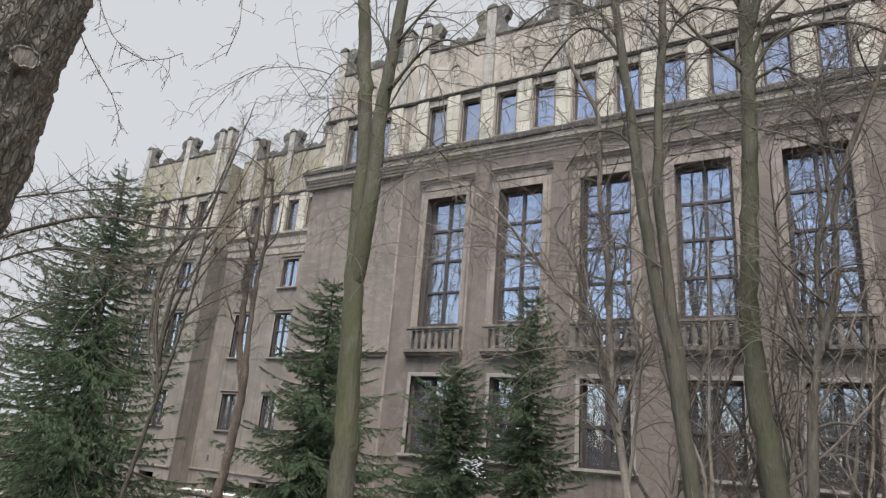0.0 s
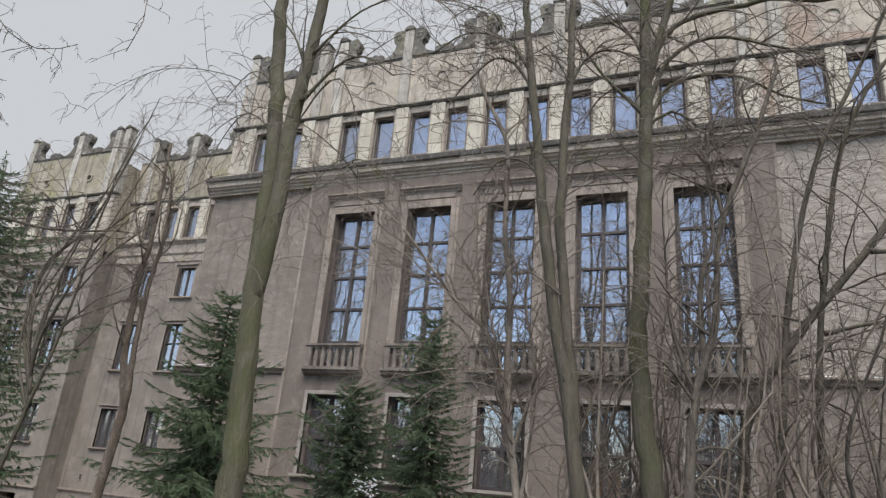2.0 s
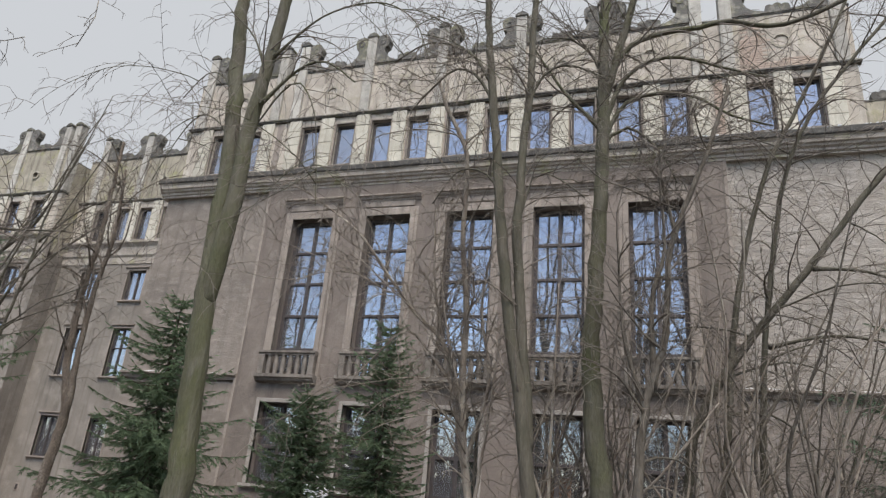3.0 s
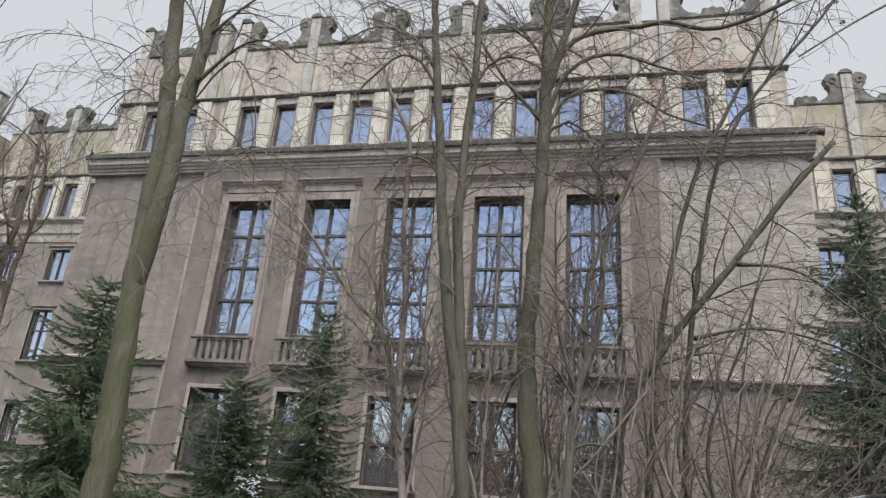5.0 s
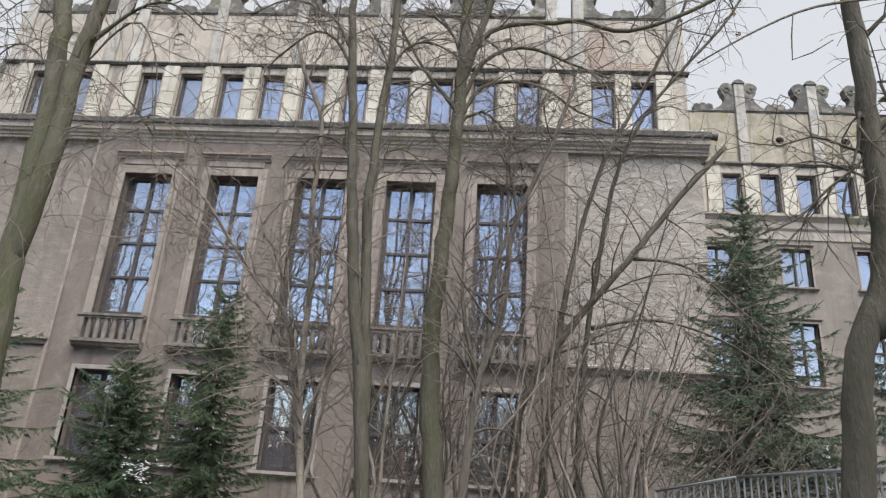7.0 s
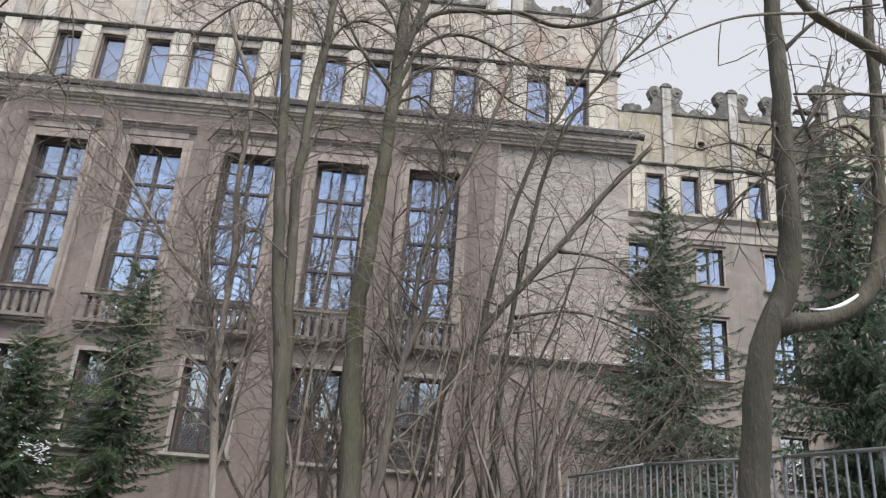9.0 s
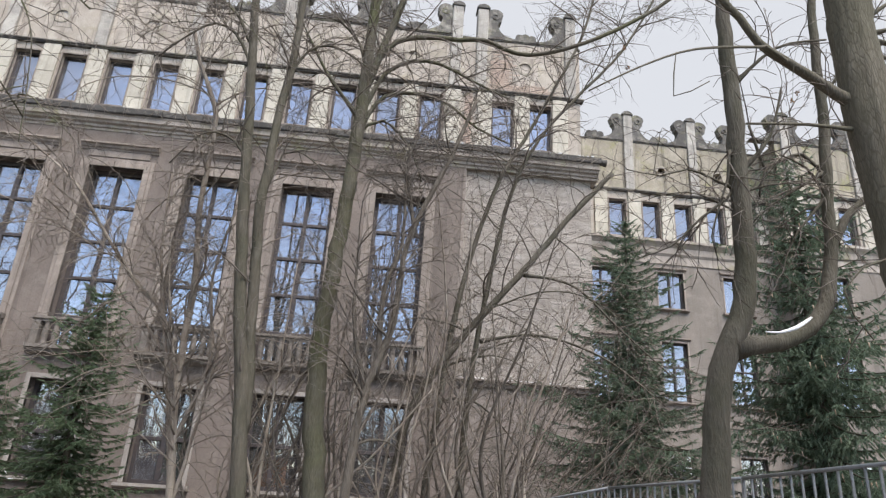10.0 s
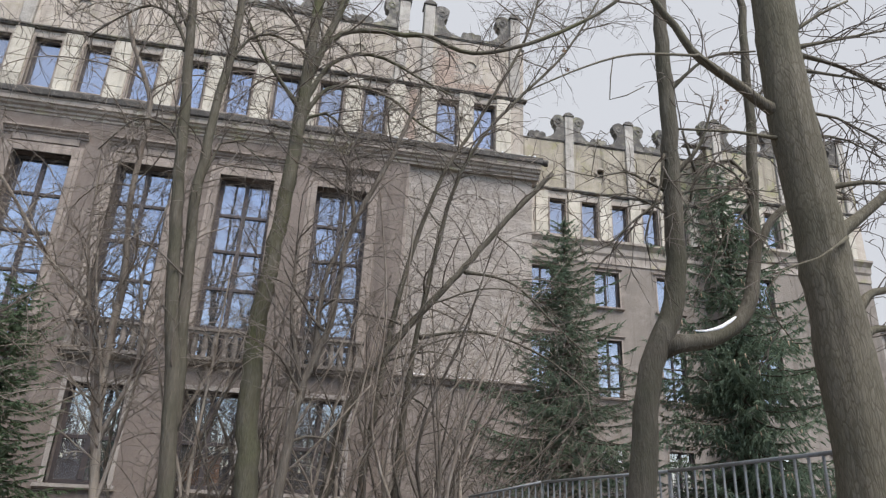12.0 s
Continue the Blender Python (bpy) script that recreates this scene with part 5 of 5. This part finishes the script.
stems.append(([(9.05, -15, 3.7), (9.15, -15, 3.7), (9.55, -15, 3.65), (9.93, -15, 3.5), (10.3, -15, 3.4)], 0.022, 0.009, 1.0))
stems.append(([(9.05, -15, 3.55), (9.15, -15, 3.55), (9.54, -15, 3.56), (9.94, -15, 3.56)], 0.018, 0.008, 0.8))
stems.append(([(9.08, -15, 3.12), (9.19, -15, 3.16), (9.41, -15, 3.15), (9.64, -15, 3.06), (9.81, -15, 2.99), (10.2, -15, 2.8)], 0.013, 0.005, 0.9))
stems.append(([(9.08, -15, 2.95), (9.18, -15, 2.96), (9.47, -15, 2.96), (9.78, -15, 2.83)], 0.012, 0.005, 0.9))
stems.append(([(9.1, -15, 2.48), (9.22, -15, 2.52), (9.45, -15, 2.59), (9.73, -15, 2.63), (10.2, -15, 2.6)], 0.026, 0.01, 0.9))
stems.append(([(8.95, -15, 2.9), (8.82, -15, 2.88), (8.5, -15, 2.88), (8.04, -15, 2.83)], 0.016, 0.008, 0.3))
stems.append(([(9.12, -15.19, 2.04), (8.82, -15.24, 1.84), (8.55, -15.22, 1.73), (8.42, -15.2, 1.58), (8.46, -15.2, 1.42), (8.56, -15.2, 1.28)], 0.01, 0.004, 0.2))
stems.append(([(8.42, -15, 3.4), (8.3, -15.1, 3.36), (8.06, -15.3, 3.26), (7.89, -15.5, 3.08), (7.33, -15.9, 2.69), (6.97, -16.2, 2.38), (6.64, -16.4, 2.09), (6.4, -16.5, 1.88)], 0.014, 0.003, 0))
stems.append(([(6.95, -16.2, 2.38), (6.93, -16.2, 2.25), (6.92, -16.2, 2.12), (7.01, -16.2, 2.16), (7.11, -16.2, 2.23)], 0.0045, 0.0025, 0))
stems.append(([(7.33, -15.9, 2.69), (7.2, -15.75, 3.2), (6.98, -15.6, 3.25), (6.92, -15.6, 3.05), (6.94, -15.6, 2.7)], 0.0014, 0.0009, 0))
stems.append(([(8.3, -15.3, 3.3), (8.15, -15.5, 3.15), (8.02, -15.6, 2.9), (7.97, -15.6, 2.6)], 0.0014, 0.0009, 0))
stout = make_tree("stout bare tree with grey furrowed bark", stems, RIDGED_BARK, TWIG, 20, limbs=0, twigs=13, length=0.7, droop=0.15)


def make_dead_leaf(tree, at, seed):
    """A shrivelled leaf with curled lobes, left hanging on a twig."""
    rnd = random.Random(seed)
    s = Solid()
    c = Vector(at) - tree.location
    for k in range(6):
        a = 1.05 * k + rnd.uniform(-0.3, 0.3)
        d = Vector((math.cos(a), rnd.uniform(-0.4, 0.4), math.sin(a))) * rnd.uniform(0.012, 0.022)
        w = d.cross(Vector((0, 1, 0))).normalized() * 0.006
        bow = Vector((0, rnd.uniform(-0.012, 0.012), 0))
        s.add([tuple(p) for p in (c, c + d * 0.55 + w + bow, c + d, c + d * 0.55 - w + bow)], [(0, 1, 2), (0, 2, 3)])
    part("dead_leaf", s, DEAD_LEAF, tree, "shrivelled brown leaf")


make_dead_leaf(stout, (6.93, -15.6, 2.86), 1)
make_dead_leaf(stout, (6.95, -15.6, 2.72), 2)
make_dead_leaf(stout, (7.97, -15.6, 2.62), 3)
make_dead_leaf(stout, (8.01, -15.6, 2.68), 4)
# leaning trunk close to the path
EYE0 = Vector((5.6, -18.81, 0.22))
stems = []
stems.append(([EYE0.lerp(Vector(p), 0.6) for p in ((0.05, -17, -1.2), (0.26, -17, 0.93), (0.54, -17, 1.77), (0.67, -17, 2.41), (0.88, -17, 3.11), (1.15, -17, 4.6), (1.6, -17, 6.4))], 0.27, 0.2, 0.0))
stems.append(([(2.75, -17.6, 2.75), (2.3, -17.3, 2.6), (2.47, -17.2, 2.19), (2.85, -17.2, 1.93), (3.12, -17.2, 1.9)], 0.0045, 0.0018, 1.0))
stems.append(([(2.6, -17.6, 2.3), (2.45, -17.3, 2.05), (2.62, -17.2, 1.79), (2.77, -17.2, 1.57)], 0.004, 0.0018, 0.6))
stems.append(([(2.8, -17.6, 2.9), (2.86, -17.2, 2.42), (3.46, -17.2, 2.12), (3.43, -17.2, 1.8)], 0.0045, 0.0018, 0.8))
leaning = make_tree("thick leaning tree with coarse plated bark and a healed knot", stems, SCALY_BARK, TWIG, 22, twigs=24, length=0.17, droop=0.25, lift=0.0, rmin=0.0015)


def make_knot(tree, at, normal, size):
    """A healed knot: a lumpy rim round a pale scar."""
    n = Vector(normal).normalized()
    a = n.cross(Vector((0, 0, 1))).normalized()
    b = a.cross(n)
    c = Vector(at) - tree.location
    loop = [c + (a * math.cos(k * 0.2856) * 1.1 + b * math.sin(k * 0.2856) * 0.9) * size * (1 + 0.05 * math.sin(k * 2.3)) for k in range(23)]
    knot = part("knot", Solid().tube(loop, [size * (0.16 + 0.07 * math.sin(k * 1.7)) for k in range(23)], 8, 0.5, 3, 1.5), SCALY_BARK, tree)
    scar = Solid()
    scar.add([tuple(p) for p in [c + n * size * 0.12] + loop[:-1]], [(0, k + 1, (k + 1) % 22 + 1) for k in range(22)], True)
    part("scar", scar, PALE_BARK, knot, "pale healed scar")


make_knot(leaning, (2.915, -17.735, 1.6), (0.92, -0.37, -0.15), 0.046)
stems = []
stems.append(([(-4.6, -15, -1.2), (-4.35, -15, 1.5), (-4.0, -15, 4.5), (-3.7, -15, 7)], 0.14, 0.06, 0.4))
stems.append(([(-4.3, -15, 1.9), (-3.38, -15, 2.27), (-2.04, -15, 2.37), (-1.05, -15, 2.35), (0.14, -15, 2.09), (1.0, -15, 2.02)], 0.035, 0.008, 1.5))
stems.append(([(-4.3, -15, 1.7), (-3.21, -15, 1.97), (-1.79, -15, 2.06), (-0.64, -15, 1.77), (0.1, -15, 1.5)], 0.026, 0.007, 1.3))
stems.append(([(-4.2, -15, 2.6), (-3.69, -15, 2.85), (-1.86, -15, 2.75), (-0.8, -15, 2.65)], 0.02, 0.006, 1.2))
stems.append(([(-4.35, -15, 0.9), (-2.78, -15, 1.18), (-1.71, -15, 1.4), (-1.02, -15, 1.5)], 0.02, 0.006, 1.0))
make_tree("bare tree with long level limbs beside the path", stems, BARK, TWIG, 23, twigs=34, length=0.8, droop=0.05, lift=0.25, rmin=0.003)


# ---- spruces ----
def make_spruce(label, x, y, top, width, seed, needle, cones=0, density=1.0, start=0.0, lean=(0, 0), fullness=0.7, gaps=0.08, hang=1.0, snow=None):
    """A spruce: trunk, tiers of drooping boughs, and sprays of needled shoots."""
    rnd = random.Random(seed)
    z0 = ground_height(x, y) - 0.05
    h = top - z0
    tree = thing("spruce", label, "conifer", (x, y, z0))
    axis = lambda u: Vector((lean[0] * u + 0.03 * math.sin(5 * u), lean[1] * u, h * u))
    trunk = [axis(i / 12) for i in range(13)]
    part("trunk", Solid().tube(trunk, limb_radii(13, 0.016 * h + 0.02, 0.012), 8, 0.05, seed), BARK, tree)
    boughs, green, fruit = Solid(), Solid(), []

    def shoot(p, d, size, r):
        """A needled shoot: a thin spindle of needles."""
        d = d.normalized()
        side = d.orthogonal().normalized()
        up = d.cross(side)
        a = rnd.uniform(0, 6.28)
        ca, sa = side * math.cos(a) + up * math.sin(a), up * math.cos(a) - side * math.sin(a)
        mid = p + d * size * 0.3
        q = (p, mid + ca * r + sa * r * 0.6, p + d * size, mid - ca * r + sa * r * 0.6)
        green.add([tuple(v) for v in q], [(0, 1, 2), (0, 2, 3)])

    u = start
    while u < 0.985:
        p0 = axis(u)
        reach = width * (1 - u) ** fullness * rnd.uniform(0.62, 1.12) + 0.1
        n = 6 if u < 0.9 else 4
        turn = rnd.uniform(0, 6.28)
        for k in range(n):
            if rnd.random() < gaps:
                continue
            a = turn + 6.283 * k / n + rnd.uniform(-0.3, 0.3)
            flat = Vector((math.cos(a), math.sin(a), 0))
            size = reach * (rnd.uniform(0.55, 1.1) if rnd.random() < 0.85 else rnd.uniform(1.05, 1.3))
            rise = 0.55 * (u - 0.45) + rnd.uniform(-0.18, 0.16)
            pts = []
            m = max(4, int(size / 0.16))
            for i in range(m + 1):
                t = i / m
                pts.append(p0 + flat * size * t + Vector((0, 0, size * (rise * t - 0.42 * t * (1 - 0.75 * t)) + 0.1 * size * t * t)))
            boughs.tube(pts, limb_radii(m + 1, 0.008 + 0.009 * size, 0.004), 4)
            across = Vector((-flat.y, flat.x, 0))
            for i in range(1, m + 1):
                t = i / m
                base = pts[i]
                along = (pts[i] - pts[i - 1]).normalized()
                spray = max(0.14, 0.36 * size * (1 - 0.7 * t)) * rnd.uniform(0.75, 1.2)
                for s in (-1, 1):
                    for rep in range(2 if size > 0.5 and i % 2 else 1):
                        q0 = base - along * rnd.uniform(0, 0.16)
                        w = (across * s * rnd.uniform(0.6, 1) + along * rnd.uniform(0.4, 0.9) + Vector((0, 0, rnd.uniform(-0.6, -0.05) * hang))).normalized()
                        steps = max(1, int(spray * density / 0.12))
                        for j in range(steps):
                            c = q0 + w * spray * (j / steps) + Vector((0, 0, -0.25 * spray * (j / steps) ** 2))
                            shoot(c, w + Vector((0, 0, -0.35 * hang * j / steps)), min(0.19, spray / steps * 1.25), rnd.uniform(0.012, 0.018))
                            for e in (-1, 1, -1, 1, 1):
                                if rnd.random() < 0.85:
                                    w2 = w + along * rnd.uniform(0.2, 0.8) * e + Vector((rnd.gauss(0, 0.2), rnd.gauss(0, 0.2), rnd.uniform(-0.9, 0.05)))
                                    shoot(c + w * rnd.uniform(-0.04, 0.04), w2, rnd.uniform(0.07, 0.16), rnd.uniform(0.009, 0.015))
                shoot(base, along + Vector((0, 0, rnd.uniform(-0.3, 0.2))), 0.2, 0.018)
                if cones and rnd.random() < cones * t:
                    fruit.append(base + Vector((rnd.uniform(-0.1, 0.1), rnd.uniform(-0.1, 0.1), -0.05)))
        u += rnd.uniform(0.018, 0.032) * (4.5 / max(4.5, h)) ** 0.5 if u < 0.9 else 0.022
    tagged(part("crown", boughs, NEEDLE_WOOD, tree), kind="stuff")
    tagged(part("foliage", green, needle, tree), kind="stuff")
    if snow:
        white = Solid()
        for _ in range(snow[3]):
            up = rnd.gauss(0.05, 0.13)
            c = Vector(snow[:3]) + Vector((rnd.gauss(-0.5 * up, 0.14), rnd.gauss(0, 0.07), up)) - tree.location
            d = Vector((rnd.uniform(0.012, 0.04) * rnd.choice((-1, 1)), rnd.uniform(-0.02, 0.02), rnd.uniform(-0.022, 0.004)))
            white.tube([c - d, c - d * 0.3, c + d * 0.4, c + d], [0.002, 0.007, 0.005, 0.002], 5, 0.5, _)
        tagged(part("snow", white, SNOW, tree), "patches of snow on the boughs", kind="stuff")
    if fruit:
        cone = Solid().tube([(0, 0, 0), (0.003, 0, -0.03), (0.008, 0, -0.08), (0.018, 0, -0.12)], [0.004, 0.013, 0.012, 0.003], 6).mesh("cone", CONE)
        for c in fruit[:280]:
            part("cone", cone, None, tree, at=c)
    return tree


make_spruce("tall dark green spruce with drooping boughs", -11.8, -8.0, 7.7, 4.5, 41, NEEDLE, density=0.48, lean=(-0.7, 0), fullness=0.6, gaps=0.1, hang=2.0)
make_spruce("broad spruce standing at the edge of the wood", -17.6, -6.0, 6.2, 3.4, 47, NEEDLE, density=0.2, fullness=0.7, gaps=0.2)
make_spruce("dark green spruce before the corner bay", -5.4, -6.0, 4.35, 2.75, 42, NEEDLE, fullness=0.62, gaps=0.12)
make_spruce("small bushy spruce below a ground-floor window", -0.95, -7.0, 1.95, 1.75, 43, NEEDLE, density=1.2, fullness=0.55, snow=(0.14, -8.2, -0.02, 75))
make_spruce("slender dark spruce in front of the balcony", -0.2, -5.0, 3.9, 1.55, 44, NEEDLE, fullness=0.52)
make_spruce("full grey-green spruce at the hall's corner", 11.5, -4.0, 7.15, 3.35, 45, BLUE_NEEDLE, fullness=0.82, gaps=0.04, density=0.85)
make_spruce("large spruce hung with pale brown cones", 15.4, -5.0, 8.9, 3.0, 46, BLUE_NEEDLE, cones=0.16, fullness=0.46, gaps=0.08, hang=2.2, density=0.76)

# bare trees beyond the ends of the building
rnd_end = random.Random(78)
for k in range(9):
    fx, fy = (-26 - 2.6 * k + rnd_end.uniform(-1, 1), rnd_end.uniform(-9, 6)) if k < 7 else (32 + 5 * (k - 7), rnd_end.uniform(0, 8))
    fz, fh = ground_height(fx, fy), rnd_end.uniform(9, 13)
    lx = rnd_end.uniform(-1, 1)
    make_tree("spreading bare tree beyond the end of the building",
              [([(fx, fy, fz), (fx + lx * 0.3, fy, fz + fh * 0.35), (fx + lx, fy, fz + fh * 0.7), (fx + lx * 1.3, fy, fz + fh)], 0.17, 0.02, 1.2),
               ([(fx + lx * 0.25, fy, fz + fh * 0.25), (fx + lx + 1.6, fy, fz + fh * 0.5), (fx + lx + 2.9, fy, fz + fh * 0.7)], 0.08, 0.015, 1.2),
               ([(fx + lx * 0.3, fy, fz + fh * 0.3), (fx + lx - 1.7, fy, fz + fh * 0.55), (fx + lx - 2.8, fy, fz + fh * 0.75)], 0.08, 0.015, 1.2)],
              BARK, TWIG, 300 + k, twigs=26, length=2.0, lo=0.2, limbs=9, reach=3.0, depth=2, busy=0.6, rmin=0.0105, group="bare trees beyond the building")

# bare trees across the path behind, which the window panes mirror
rnd_far = random.Random(77)
for k in range(25):
    fx, fy = -44 + 2.7 * k + rnd_far.uniform(-1.5, 1.5), rnd_far.uniform(-38, -25)
    fz, fh = ground_height(fx, fy), rnd_far.uniform(21, 30)
    lx = rnd_far.uniform(-1.2, 1.2)
    make_tree("tall bare tree on the far side of the path",
              [([(fx, fy, fz), (fx + lx * 0.3, fy, fz + fh * 0.4), (fx + lx, fy, fz + fh * 0.75), (fx + lx * 1.3, fy, fz + fh)], 0.24, 0.03, 1.0),
               ([(fx + lx * 0.25, fy, fz + fh * 0.35), (fx + lx + 1.6, fy, fz + fh * 0.65), (fx + lx + 2.4, fy, fz + fh * 0.9)], 0.11, 0.02, 1.0),
               ([(fx + lx * 0.3, fy, fz + fh * 0.42), (fx + lx - 1.7, fy, fz + fh * 0.7), (fx + lx - 2.2, fy, fz + fh * 0.92)], 0.1, 0.02, 1.0)],
              BARK, TWIG, 200 + k, twigs=20, length=3.2, lo=0.25, limbs=17, reach=4.6, depth=2, busy=0.32, rmin=0.014, group="bare trees across the path")

# unseen brushwood across the path, added to darken what the low panes mirror
def make_brushwood():
    rnd = random.Random(88)
    mass = Solid()
    for _ in range(2600):
        x, y = rnd.uniform(-85, 50), rnd.uniform(-60, -36)
        z = ground_height(x, y)
        h = rnd.uniform(4.0, 10.0) if rnd.random() < 0.85 else rnd.uniform(9.0, 13.0)
        lx = rnd.gauss(0, 0.25) * h
        mass.tube([(x, y, z), (x + lx * 0.4, y, z + h * 0.5), (x + lx, y, z + h)], [0.07, 0.05, 0.014], 3)
        for k in range(5):
            u = rnd.uniform(0.3, 0.95)
            bx, bz = x + lx * u, z + h * u
            mass.tube([(bx, y, bz), (bx + rnd.uniform(-0.9, 0.9), y, bz + rnd.uniform(0.2, 1.2))], [0.028, 0.01], 3)
    tagged(new("brushwood", mass.mesh("brushwood", TWIG)), "unseen dense bare brown brushwood across the path, darkening the mirrored horizon", "shrubs", kind="stuff")


make_brushwood()


def make_hut(x, y, width, depth, height):
    """A small hut of upright orange-brown boards with a low roof, added unseen to tint a pane's mirror image."""
    z = ground_height(x, y)
    hut = thing("hut", "small orange-brown boarded hut across the path, added for a pane to mirror", "hut", (x, y, z))
    n = int(width / 0.18)
    for i in range(n):
        part("board", Solid().box(-width / 2 + 0.18 * i, -width / 2 + 0.18 * i + 0.172, depth / 2 - 0.03, depth / 2, -0.1, height, 0.004), HUT_BOARD, hut)
    part("wall", Solid().box(-width / 2, width / 2, -depth / 2, depth / 2 - 0.032, -0.1, height), HUT_BOARD, hut)
    part("roof", Solid().box(-width / 2 - 0.2, width / 2 + 0.2, -depth / 2 - 0.2, depth / 2 + 0.25, height, height + 0.09, 0.02), ROOF, hut)


# out of view; gives a low pane its orange-brown mirror image
make_hut(-1.3, -27.5, 2.6, 2.2, 3.3)


# ---- railing ----
def make_railing():
    rail = thing("railing", "grey galvanised steel railing with upright bars along the path", "fence", (8.65, -10.24, ground_height(8.65, -10.24)))
    o = rail.location
    runs = (((8.65, -10.24, 0.46), (9.12, -12.6, 0.57), 17), ((9.12, -12.6, 0.57), (9.16, -14.76, 0.655), 15), ((8.65, -10.24, 0.46), (7.98, -9.0, 0.23), 12))
    for a, b, n in runs:
        a, b = Vector(a) - o, Vector(b) - o
        part("top_rail", Solid().tube([a, b], [0.0165, 0.0165], 10), STEEL, rail)
        drop = Vector((0, 0, -1.0))
        part("bottom_rail", Solid().tube([a + drop, b + drop], [0.013, 0.013], 8), STEEL, rail)
        bar = Solid().box(-0.009, 0.009, -0.006, 0.006, -1.0, 0).mesh("bar", STEEL)
        for i in range(1, n):
            part("bar", bar, None, rail, at=a.lerp(b, i / n))
        for p in (a, b):
            part("post", Solid().tube([p + Vector((0, 0, -1.35)), p + Vector((0, 0, 0.0))], [0.019, 0.019], 10), STEEL, rail)


make_railing()
